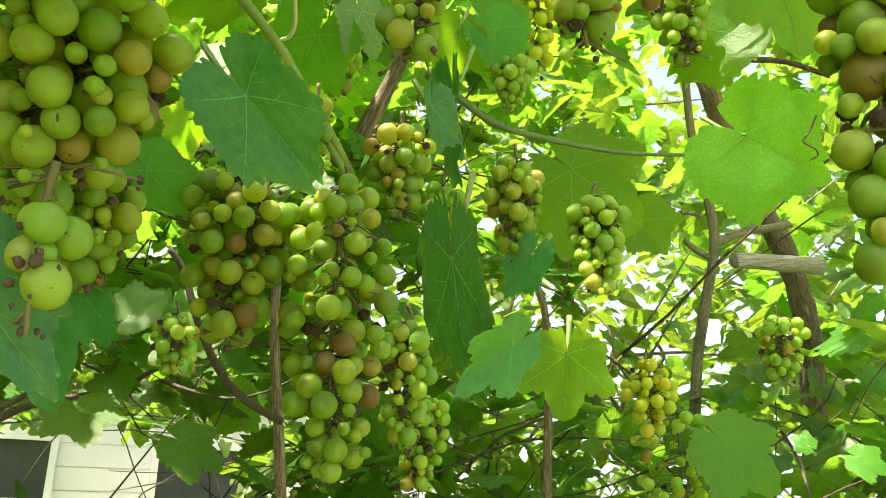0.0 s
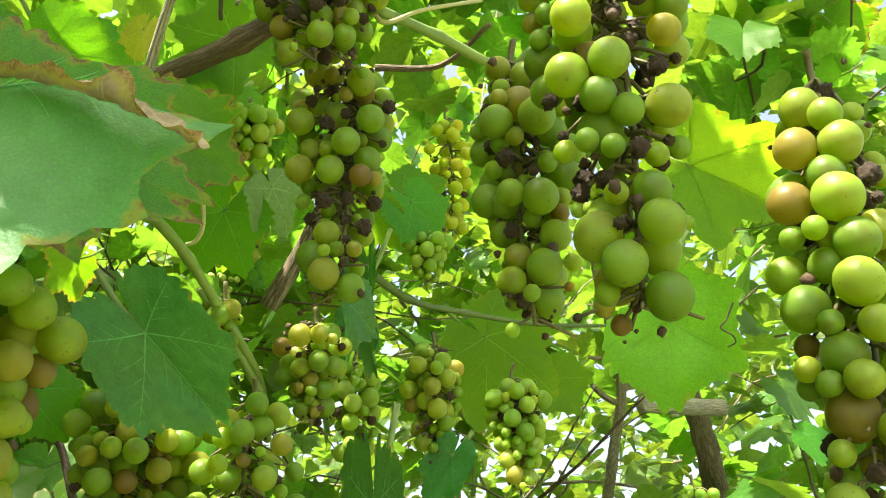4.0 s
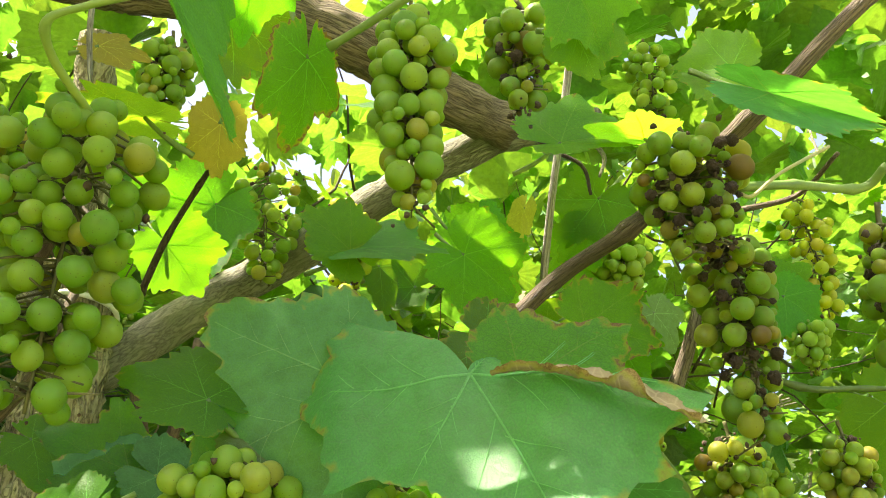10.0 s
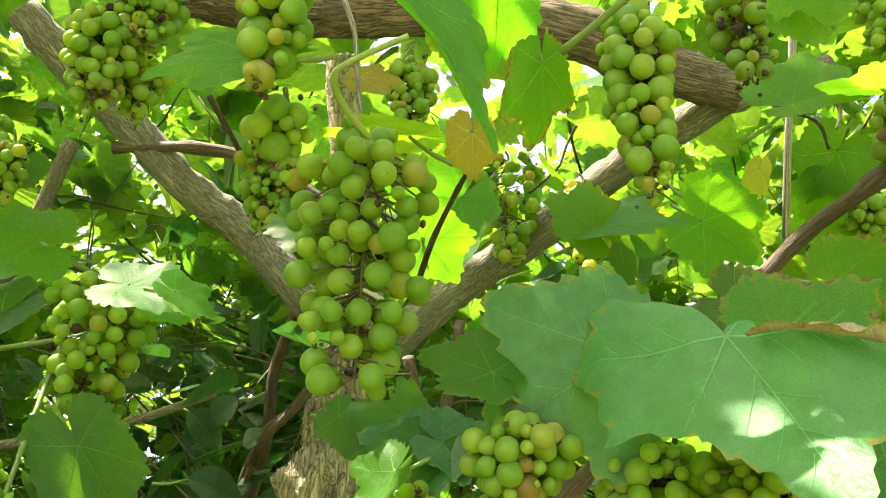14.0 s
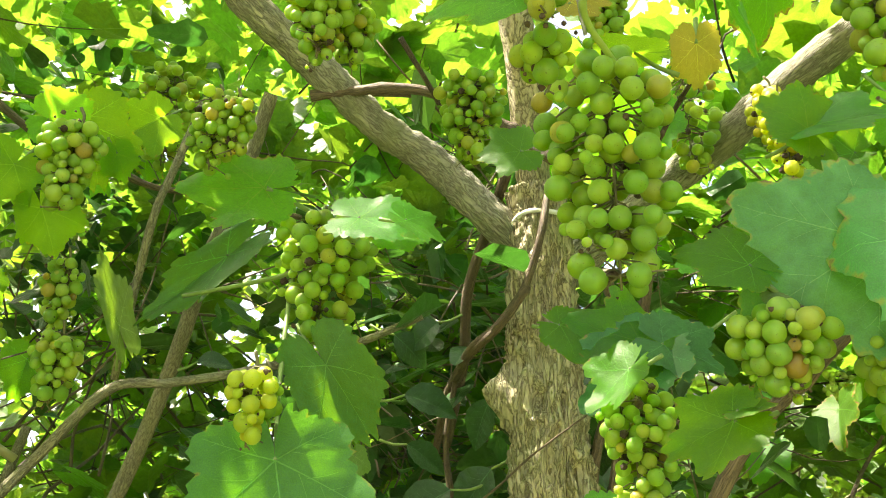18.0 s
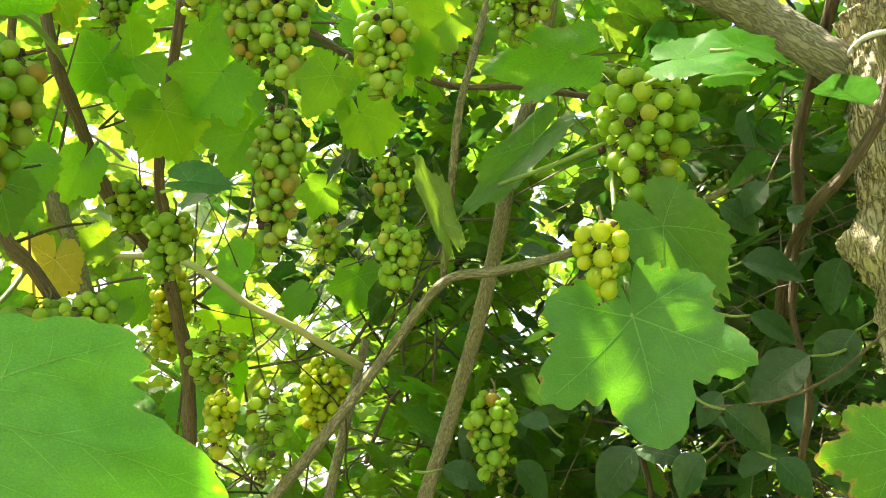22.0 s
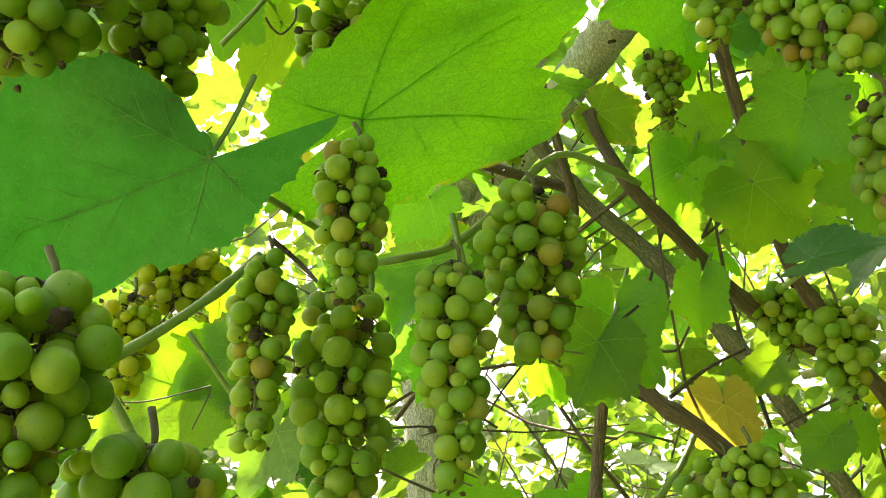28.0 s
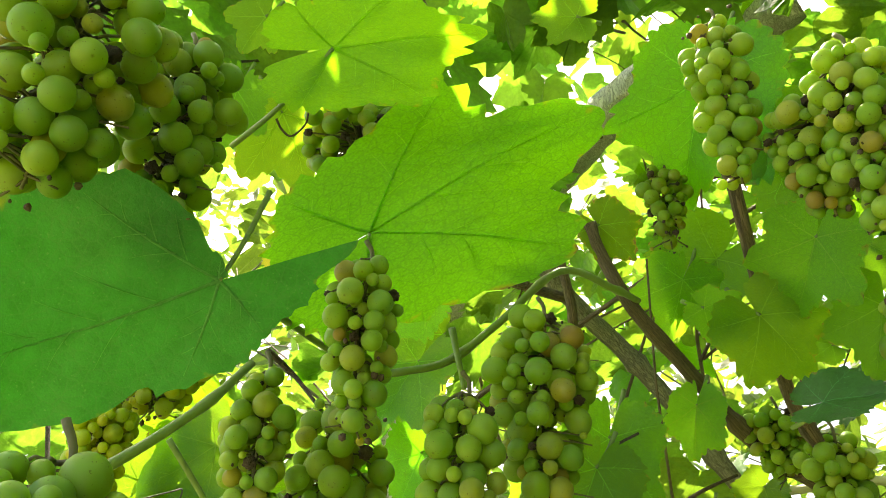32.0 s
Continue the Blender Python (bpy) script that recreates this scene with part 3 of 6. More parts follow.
        tilt = Vector((out.x * 0.8 + rng.gauss(0, .006), out.y * 0.8 + rng.gauss(0, .006), -0.02)).to_track_quat("-Z", "Y")
        ob.matrix_basis = Matrix.LocRotScale(c, tilt, (d * (0.66 if gone else 1),) * 3)
    return bunch


# ---- masses of leaves ----
def leaf_mass(name, places, mat, label, category, shape="vine", sizes=(0.07, 0.12), up=0.5, seed=1, parent=None):
    """Many small folded leaves as one mesh; each has a lobed or oval edge of its own."""
    rng = np.random.RandomState(seed)
    n = len(places)
    if shape == "vine":
        half = np.array([0.16, 0.24, 0.45, 0.62, 0.72, 0.92, 1.1, 1.2, 1.45, 1.65, 1.9, 2.15, 2.5, 3.05])
        reach = np.array([0.86, 0.92, 0.74, 0.84, 0.80, 0.95, 0.78, 0.82, 0.68, 0.76, 0.78, 0.66, 0.62, 0.15])
        th = np.concatenate([[0], half, -half[::-1]])
        rr = np.concatenate([[1.0], reach, reach[::-1]])
        px, py = rr * np.sin(th), rr * np.cos(th)
    else:
        th = np.linspace(0, 2 * np.pi, 11)[:-1]
        px, py = 0.30 * np.sin(th), 0.5 + 0.5 * np.cos(th)
        px = px * (0.65 + 0.5 * (1 - py))
    k = len(px)
    loc = np.vstack([[0, 0.25 if shape != "vine" else 0.0], np.column_stack([px, py])])
    pz = -0.22 * loc[:, 1] ** 2
    size = rng.uniform(sizes[0], sizes[1], n)
    nrm = rng.normal(size=(n, 3))
    nrm[:, 2] = np.abs(nrm[:, 2]) + up * 2
    nrm /= np.linalg.norm(nrm, axis=1)[:, None]
    tip = rng.normal(size=(n, 3))
    tip[:, 2] -= 0.7
    tip -= nrm * (tip * nrm).sum(1)[:, None]
    tip /= np.linalg.norm(tip, axis=1)[:, None]
    side = np.cross(tip, nrm)
    fold = rng.uniform(-0.1, 0.45, n)
    jig = 1 + 0.09 * rng.normal(size=(n, k + 1, 1))
    lx = loc[None, :, 0:1] * jig
    ly = loc[None, :, 1:2] * jig
    lz = pz[None, :, None] + fold[:, None, None] * np.abs(lx)
    v = np.asarray(places)[:, None, :] + size[:, None, None] * (side[:, None, :] * lx + tip[:, None, :] * ly + nrm[:, None, :] * lz)
    v = v.reshape(-1, 3)
    ring = np.arange(1, k + 1)
    tri = np.column_stack([np.zeros(k, int), np.roll(ring, -1), ring])
    if shape == "vine":
        tri = np.delete(tri, 14, axis=0)
    faces = (np.arange(n)[:, None, None] * (k + 1) + tri[None]).reshape(-1, 3)
    ob = finish(name, v.tolist(), faces.tolist(), mat, parent, smooth=False)
    return tagged(ob, label, category, kind="stuff")


def twig_mass(name, starts, mat, label, length, radius, seed, droop=0.0, up=0.3):
    """Many thin crooked twigs as one mesh."""
    rng = random.Random(seed)
    verts, faces, uvs = [], [], []
    for p in starts:
        d = Vector((rng.gauss(0, 1), rng.gauss(0, 1), rng.gauss(0, 0.7) + up)).normalized()
        pts = [Vector(p)]
        ln = length * rng.uniform(0.5, 1.4)
        for i in range(4):
            d = (d + Vector((rng.gauss(0, .25), rng.gauss(0, .25), rng.gauss(0, .25) - droop))).normalized()
            pts.append(pts[-1] + d * ln / 4)
        s = len(verts)
        r = radius * rng.uniform(0.5, 1.5)
        v, f, uv = tube_data(pts, r, r * 0.4, sides=5, steps=2, rough=0.1)
        verts += v
        uvs += uv
        faces += [tuple(s + i for i in q) for q in f]
    ob = finish(name, verts, faces, mat, uvs=uvs)
    return tagged(ob, label, "twigs", kind="stuff")


def far_grapes(name, places, label, seed=9):
    """Bunches too far off to pick their berries apart, as one mesh."""
    rng = random.Random(seed)
    bm = bmesh.new()
    bmesh.ops.create_icosphere(bm, subdivisions=2, radius=0.5)
    bv = [v.co.copy() for v in bm.verts]
    bf = [[v.index for v in f.verts] for f in bm.faces]
    bm.free()
    verts, faces = [], []
    for p in places:
        ln, w = rng.uniform(0.08, 0.17), rng.uniform(0.05, 0.08)
        for k in range(30):
            u, a = rng.random(), rng.uniform(0, 6.28)
            r = w * 0.5 * (1 - 0.6 * u) * math.sqrt(rng.random())
            c = Vector(p) + Vector((r * math.cos(a), r * math.sin(a), -u * ln))
            d, n = rng.uniform(0.009, 0.016), len(verts)
            verts += [c + q * d for q in bv]
            faces += [[n + i for i in f] for f in bf]
    return tagged(finish(name, verts, faces, FAR_GRAPE), label, "grapes", kind="stuff")


# ---- the setting ----
def ground_sheet():
    n, half = 60, 60.0
    verts, faces = [], []
    for j in range(n + 1):
        for i in range(n + 1):
            x, y = (i / n * 2 - 1), (j / n * 2 - 1)
            x, y = half * x * abs(x), half * y * abs(y)
            verts.append((x, y, 0.05 * noise.noise(Vector((x, y, 0)) * 0.8)))
    for j in range(n):
        for i in range(n):
            a = j * (n + 1) + i
            faces.append((a, a + 1, a + n + 2, a + n + 1))
    tagged(finish("ground", verts, faces, GROUND), "grassy garden soil under the arbour", "ground", kind="structure")


ground_sheet()


def holder(name, label, category, group=""):
    return tagged(new(name), label, category, group)


vine_a = holder("grapevine", "leafy green grapevine trained over a brown cane", "grapevine", "grapevines of the arbour")
vine_b = holder("grapevine", "grapevine with broad green leaves round a grey tree", "grapevine", "grapevines of the arbour")
vine_c = holder("grapevine", "backlit grapevine with thin brown canes", "grapevine", "grapevines of the arbour")
tree = holder("tree", "grey furrowed tree with a pruned knob and forked limbs", "tree")
far_tree = holder("tree", "grey leaning tree behind the vine, sunlight painted into its pale bark", "tree")
sapling = holder("sapling", "thin grey forked sapling beyond the grapes", "tree")
dark_tree = holder("tree", "dark leaning tree trunk with a sawn dead stub", "tree")


def cord_ring():
    """A white cord tied round the trunk above the fork, with a loose end."""
    c, rx, n = Vector((-0.692, 0.577, 1.975)), 0.0415, 40
    line = [c + Vector((rx * math.cos(a), rx * math.sin(a), 0.009 * (0.6 * math.cos(a) - 0.8 * math.sin(a)) + 0.0015 * math.sin(a * 3))) for a in (2 * math.pi * i / n for i in range(n + 1))]
    v, f, uv = tube_data(line, 0.0031, 0.0031, sides=8, steps=1, rough=0.0)
    ring = finish("white_cord", v, f, WHITE_CORD, uvs=uv)
    tagged(ring, "white plastic cord tied round the grey trunk", "cord")
    s = line[20]
    v, f, uv = tube_data([s + Vector((0.004, 0, 0)), s + Vector((-0.004, -0.004, -0.03)), s + Vector((-0.008, -0.008, -0.055)), s + Vector((-0.002, -0.012, -0.07))], 0.0024, 0.0024, sides=8, steps=6, rough=0.0)
    finish("loose_end", v, f, WHITE_CORD, ring, uvs=uv)


def box(x0, x1, y0, y1, z0, z1):
    v = [(x, y, z) for z in (z0, z1) for y in (y0, y1) for x in (x0, x1)]
    f = [(0, 2, 3, 1), (4, 5, 7, 6), (0, 1, 5, 4), (2, 6, 7, 3), (0, 4, 6, 2), (1, 3, 7, 5)]
    return v, f


GLASS = plain_material("dark_window_pane", (0.03, 0.035, 0.04), (0.06, 0.065, 0.07), 4, 0.08, 0.0)
ROOF = plain_material("grey_roof_shingle", (0.10, 0.10, 0.10), (0.20, 0.19, 0.18), 8, 0.9)


def white_house():
    """The white-sided neighbour house at the end of the garden."""
    h = holder("house", "white-sided house seen through gaps in the leaves", "house")
    m = look((-3.3, 7.6, 0), (0, 0, 0)).to_euler().z
    h.location, h.rotation_euler = (-3.3, 7.6, 0), (0, 0, m)

    def piece(name, b, mat, parent=h):
        return finish(name, *b, mat, parent, smooth=False)
    wall = piece("wall", box(-2.4, 2.4, -3.0, 0.0, -0.05, 3.0), HOUSE_PAINT)
    for i in range(14):
        z = 0.1 + i * 0.2
        piece("siding_board", box(-2.4, 2.4, 0.0, 0.018, z, z + 0.19), HOUSE_PAINT, wall)
    for x in (-1.2, 0.7):
        w = piece("window", box(x - 0.5, x + 0.5, 0.018, 0.03, 1.3, 2.3), GLASS)
        for b in (box(x - 0.56, x - 0.5, 0.02, 0.06, 1.24, 2.36), box(x + 0.5, x + 0.56, 0.02, 0.06, 1.24, 2.36), box(x - 0.5, x + 0.5, 0.02, 0.06, 2.3, 2.36), box(x - 0.5, x + 0.5, 0.02, 0.08, 1.24, 1.3), box(x - 0.5, x + 0.5, 0.03, 0.05, 1.78, 1.82)):
            piece("window_frame", b, HOUSE_PAINT, w)
    rv = [(-2.7, 0.35, 2.95), (2.7, 0.35, 2.95), (2.7, -1.5, 4.3), (-2.7, -1.5, 4.3), (-2.7, -3.35, 2.95), (2.7, -3.35, 2.95), (-2.7, 0.35, 3.03), (2.7, 0.35, 3.03), (2.7, -1.5, 4.38), (-2.7, -1.5, 4.38), (-2.7, -3.35, 3.03), (2.7, -3.35, 3.03)]
    piece("roof", (rv, [(0, 1, 2, 3), (3, 2, 5, 4), (7, 6, 9, 8), (8, 9, 10, 11), (0, 6, 7, 1), (4, 5, 11, 10), (0, 3, 9, 6), (3, 4, 10, 9), (1, 7, 8, 2), (2, 8, 11, 5)]), ROOF)


white_house()
# ---- the tree and its limbs ----
limb("trunk", [(-0.993, 0.999, 0.224), (-0.780, 0.727, 1.197), (-0.731, 0.650, 1.442), (-0.726, 0.635, 1.518), (-0.722, 0.625, 1.582), (-0.720, 0.616, 1.649), (-0.716, 0.606, 1.726), (-0.714, 0.599, 1.806), (-0.704, 0.585, 1.886), (-0.696, 0.578, 1.972), (-0.692, 0.563, 2.033)], 0.0636, 0.0360, BARK, tree, furrow=True, sides=96, steps=20, rough=0.24, freq=85.0, knobs=[((-0.738, 0.572, 1.765), 0.024, 0.030), ((-0.736, 0.574, 1.740), 0.024, 0.014)])
limb("limb", [(-0.696, 0.572, 2.004), (-0.686, 0.550, 2.078), (-0.668, 0.522, 2.147), (-0.653, 0.486, 2.232), (-0.645, 0.469, 2.284)], 0.0249, 0.0214, BARK, tree, furrow=True, sides=28, steps=12, rough=0.12, freq=60.0)
limb("limb", [(-0.736, 0.607, 1.956), (-0.735, 0.550, 1.980), (-0.757, 0.512, 2.018), (-0.776, 0.473, 2.054), (-0.792, 0.426, 2.077), (-0.802, 0.382, 2.092), (-0.819, 0.287, 2.144), (-0.831, 0.208, 2.183), (-0.841, 0.147, 2.220)], 0.0255, 0.0204, LIMBBARK, tree, furrow=True, sides=28, steps=12, rough=0.13, freq=60.0)
limb("limb", [(-0.710, 0.637, 1.930), (-0.635, 0.675, 2.000), (-0.570, 0.695, 2.047), (-0.464, 0.677, 2.070), (-0.376, 0.653, 2.094), (-0.280, 0.635, 2.115), (-0.196, 0.639, 2.140), (-0.108, 0.694, 2.169)], 0.0253, 0.0186, LIMBBARK, tree, furrow=True, sides=20, steps=8, rough=0.12, freq=45.0)
limb("limb", [(-0.745, 0.201, 2.275), (-0.616, 0.290, 2.226), (-0.518, 0.347, 2.208), (-0.423, 0.394, 2.192), (-0.315, 0.463, 2.160), (-0.252, 0.541, 2.134), (-0.196, 0.623, 2.135)], 0.0350, 0.0252, LOGBARK, tree, furrow=True, sides=36, steps=10, rough=0.14, freq=60.0, label="brown shaggy-barked limb lying across")
limb("limb", [(-0.865, 0.401, 2.188), (-0.807, 0.473, 2.188), (-0.689, 0.506, 2.097), (-0.631, 0.525, 2.036)], 0.0072, 0.0077, CANE, tree, sides=10)
cord_ring()

# ---- canes of the vines ----
limb("cane", [(-0.50, 0.43, 1.40), (-0.408, 0.442, 1.607), (-0.28, 0.447, 1.72), (-0.143, 0.447, 1.835), (-0.064, 0.412, 1.858), (0.016, 0.372, 1.893), (0.10, 0.35, 1.95), (0.22, 0.36, 2.05)], 0.0072, 0.0055, CANE, vine_a, sides=14, steps=10, rough=0.16, nodes=0.11, seed=3)
limb("cane", [(-0.093, 0.434, 2.069), (-0.106, 0.460, 2.037), (-0.133, 0.485, 1.944), (-0.155, 0.525, 1.888)], 0.0037, 0.0031, WOOD, vine_a, nodes=0.05)
limb("cane", [(-0.152, 0.461, 2.024), (-0.136, 0.485, 1.997), (-0.108, 0.502, 1.979), (-0.105, 0.517, 1.957)], 0.0021, 0.0016, DARKTWIG, vine_a)
limb("cane", [(-0.115, 0.529, 2.045), (-0.091, 0.528, 2.005), (-0.096, 0.523, 1.978)], 0.0030, 0.0014, GREYBARK, vine_a)
limb("cane", [(0.005, 0.486, 1.896), (0.049, 0.480, 1.896), (0.077, 0.444, 1.902)], 0.0025, 0.0016, CANE, vine_a)
limb("cane", [(0.001, 0.373, 1.846), (0.040, 0.416, 1.866), (0.087, 0.459, 1.879), (0.105, 0.448, 1.887)], 0.0030, 0.0032, SHOOT, vine_a, nodes=0.06)
limb("cane", [(-0.106, 0.554, 1.763), (-0.085, 0.588, 1.735), (-0.067, 0.618, 1.708)], 0.0029, 0.0031, SHOOT, vine_a)
limb("cane", [(-0.127, 0.455, 1.773), (-0.111, 0.511, 1.770), (-0.093, 0.562, 1.751), (-0.071, 0.614, 1.722), (-0.067, 0.671, 1.692)], 0.0033, 0.0032, SHOOT, vine_a, nodes=0.07, sides=12)
limb("cane", [(-0.016, 0.702, 1.864), (0.044, 0.768, 1.850), (0.099, 0.816, 1.857), (0.189, 0.856, 1.860), (0.288, 0.882, 1.870)], 0.0042, 0.0017, DARKSHOOT, vine_a, nodes=0.09)
limb("cane", [(-0.089, 0.815, 1.858), (-0.060, 0.792, 1.905), (-0.036, 0.766, 1.949)], 0.0089, 0.0072, LOGBARK, vine_a)
limb("cane", [(-0.594, 0.568, 1.886), (-0.606, 0.608, 1.841), (-0.626, 0.655, 1.798), (-0.672, 0.653, 1.711), (-0.697, 0.657, 1.617)], 0.0071, 0.0067, CANE, vine_b)
limb("cane", [(-0.532, 0.585, 1.923), (-0.578, 0.624, 1.845), (-0.627, 0.664, 1.770), (-0.661, 0.669, 1.676), (-0.684, 0.672, 1.570)], 0.0064, 0.0067, CANE, vine_b)
limb("cane", [(-0.628, 0.506, 1.978), (-0.631, 0.493, 1.920), (-0.662, 0.500, 1.865), (-0.709, 0.510, 1.830), (-0.827, 0.570, 1.818), (-0.931, 0.642, 1.795), (-0.991, 0.684, 1.733)], 0.0044, 0.0062, CANE, vine_b)
limb("cane", [(-0.809, 0.310, 1.951), (-0.836, 0.297, 1.907), (-0.841, 0.290, 1.864), (-0.777, 0.241, 1.722), (-0.704, 0.193, 1.622)], 0.0041, 0.0020, SHOOT, vine_b, nodes=0.08)
limb("cane", [(-1.003, 0.241, 1.866), (-0.923, 0.267, 1.866), (-0.840, 0.289, 1.866)], 0.0029, 0.0027, SHOOT, vine_b)
limb("cane", [(-0.824, 0.231, 1.950), (-0.807, 0.308, 1.935), (-0.758, 0.326, 1.939)], 0.0033, 0.0027, SHOOT, vine_b)
limb("cane", [(-1.102, -0.008, 2.091), (-1.100, 0.071, 2.057), (-1.080, 0.137, 2.047), (-1.070, 0.209, 2.033), (-1.059, 0.311, 2.052), (-1.044, 0.437, 2.059)], 0.0055, 0.0043, CANE, vine_b, nodes=0.1)
limb("cane", [(-0.961, 0.210, 2.120), (-1.003, 0.203, 2.032), (-1.031, 0.199, 1.971), (-1.078, 0.211, 1.871), (-1.141, 0.233, 1.783)], 0.0054, 0.0054, GREYBARK, vine_b)
limb("branch", [(-0.912, 0.279, 2.145), (-0.999, 0.296, 2.022), (-1.062, 0.303, 1.959), (-1.137, 0.321, 1.870), (-1.212, 0.329, 1.756), (-1.293, 0.325, 1.627), (-1.362, 0.309, 1.491), (-1.472, 0.266, 1.251)], 0.0098, 0.0122, GREYBARK, tree, sides=16, steps=8, rough=0.08)
limb("branch", [(-1.268, 0.026, 1.462), (-1.193, 0.084, 1.555), (-1.126, 0.151, 1.671), (-1.062, 0.194, 1.748), (-1.018, 0.246, 1.758), (-0.969, 0.313, 1.776), (-0.905, 0.420, 1.818), (-0.833, 0.495, 1.865)], 0.0076, 0.0051, GREYBARK, tree, sides=12)
limb("branch", [(-1.562, 0.288, 1.789), (-1.591, 0.274, 1.671), (-1.617, 0.250, 1.507), (-1.670, 0.238, 1.315)], 0.0082, 0.0095, GREYBARK, tree, sides=12)
limb("cane", [(-1.584, -0.170, 1.885), (-1.522, -0.045, 1.871), (-1.490, 0.055, 1.805), (-1.479, 0.129, 1.774), (-1.482, 0.251, 1.721)], 0.0060, 0.0067, PALE, vine_c)
limb("branch", [(-0.709, 0.533, 2.064), (-0.794, 0.583, 2.008), (-0.855, 0.608, 1.937), (-0.905, 0.653, 1.851), (-0.980, 0.696, 1.748)], 0.0076, 0.0086, CANE, tree, sides=10)
limb("branch", [(-0.658, 0.497, 1.860), (-0.727, 0.527, 1.837), (-0.795, 0.549, 1.824), (-0.884, 0.618, 1.814)], 0.0060, 0.0064, CANE, tree, sides=10)
limb("cane", [(-1.058, -0.302, 2.018), (-1.070, -0.293, 1.986), (-1.092, -0.273, 1.940), (-1.142, -0.241, 1.901), (-1.208, -0.207, 1.864), (-1.255, -0.174, 1.834), (-1.285, -0.135, 1.812), (-1.322, -0.101, 1.792), (-1.366, -0.074, 1.742), (-1.407, -0.046, 1.682), (-1.457, -0.023, 1.581), (-1.509, -0.014, 1.472)], 0.0064, 0.0100, CANE, vine_c, nodes=0.13, sides=12, rough=0.12)
limb("cane", [(-1.200, -0.440, 2.183), (-1.305, -0.399, 2.108), (-1.356, -0.372, 2.076), (-1.407, -0.334, 2.040), (-1.451, -0.293, 1.988), (-1.493, -0.251, 1.925), (-1.527, -0.214, 1.867), (-1.565, -0.186, 1.810), (-1.604, -0.149, 1.734), (-1.657, -0.117, 1.652), (-1.693, -0.084, 1.566), (-1.761, -0.048, 1.441)], 0.0112, 0.0130, GREYBARK, vine_c, nodes=0.15, sides=14, rough=0.12)
limb("cane", [(-0.957, -0.166, 1.978), (-0.999, -0.163, 1.939), (-1.037, -0.159, 1.899), (-1.079, -0.156, 1.863), (-1.111, -0.149, 1.831), (-1.149, -0.133, 1.805), (-1.193, -0.115, 1.771)], 0.0058, 0.0060, CANE, vine_c, nodes=0.12, sides=12, rough=0.12)
limb("cane", [(-1.152, -0.340, 1.867), (-1.173, -0.321, 1.804), (-1.185, -0.293, 1.758), (-1.197, -0.263, 1.734), (-1.223, -0.222, 1.689), (-1.243, -0.190, 1.648), (-1.260, -0.157, 1.613), (-1.283, -0.125, 1.564), (-1.302, -0.094, 1.504)], 0.0072, 0.0085, CANE, vine_c, nodes=0.14, sides=12, rough=0.12)
limb("cane", [(-1.170, -0.343, 1.768), (-1.183, -0.358, 1.707), (-1.176, -0.367, 1.638), (-1.170, -0.380, 1.564), (-1.151, -0.389, 1.504)], 0.0064, 0.0055, CANE, vine_c, nodes=0.1)
limb("cane", [(-0.759, -0.595, 1.704), (-0.790, -0.567, 1.735), (-0.824, -0.537, 1.779), (-0.853, -0.522, 1.821)], 0.0043, 0.0032, SHOOT, vine_c, nodes=0.12, sides=10)
limb("cane", [(-0.924, -0.467, 1.831), (-0.931, -0.434, 1.833), (-0.959, -0.406, 1.850), (-0.978, -0.370, 1.886), (-0.990, -0.317, 1.933), (-1.027, -0.279, 1.928), (-1.090, -0.267, 1.945)], 0.0034, 0.0032, SHOOT, vine_c, nodes=0.09, sides=10)
limb("cane", [(-0.773, -0.473, 1.826), (-0.834, -0.468, 1.828), (-0.887, -0.445, 1.810), (-0.899, -0.449, 1.781)], 0.0028, 0.0022, SHOOT, vine_c, sides=8)
limb("cane", [(-0.978, -0.323, 2.016), (-1.016, -0.323, 1.966), (-1.051, -0.322, 1.911), (-1.116, -0.354, 1.882), (-1.221, -0.354, 1.846)], 0.0042, 0.0055, CANE, vine_c)
limb("cane", [(-1.024, -0.430, 1.989), (-1.063, -0.388, 1.976), (-1.125, -0.343, 1.978)], 0.0056, 0.0054, CANE, vine_c)
limb("cane", [(-0.948, -0.400, 1.873), (-0.956, -0.392, 1.822)], 0.0029, 0.0019, SHOOT, vine_c)
limb("cane", [(-1.181, -0.358, 1.634), (-1.215, -0.323, 1.666), (-1.234, -0.291, 1.704), (-1.276, -0.272, 1.757)], 0.0034, 0.0038, SHOOT, vine_c)
limb("cane", [(-0.835, -0.498, 1.820), (-0.854, -0.485, 1.806), (-0.841, -0.453, 1.772)], 0.0026, 0.0012, DARKTWIG, vine_c)
limb("trunk", [(-2.066, -0.875, 1.066), (-1.951, -0.880, 1.660), (-1.840, -0.852, 1.988), (-1.729, -0.799, 2.294), (-1.713, -0.691, 2.489), (-1.670, -0.536, 2.691)], 0.0567, 0.0477, SUNLITBARK, far_tree, furrow=True, sides=40, steps=16, rough=0.13, freq=50.0)
limb("limb", [(-1.834, -0.807, 2.267), (-1.755, -0.663, 2.409), (-1.658, -0.446, 2.550), (-1.576, -0.317, 2.599), (-1.546, -0.158, 2.643), (-1.500, -0.010, 2.680)], 0.0348, 0.0466, SUNLITBARK, far_tree, furrow=True, sides=40, steps=12, rough=0.13, freq=50.0)
limb("trunk", [(0.418, 1.728, 1.065), (0.463, 1.636, 1.713), (0.468, 1.548, 1.865), (0.478, 1.475, 1.983), (0.450, 1.417, 2.091), (0.427, 1.385, 2.170), (0.409, 1.328, 2.279)], 0.0119, 0.0064, GREYBARK, sapling, sides=14, rough=0.08)
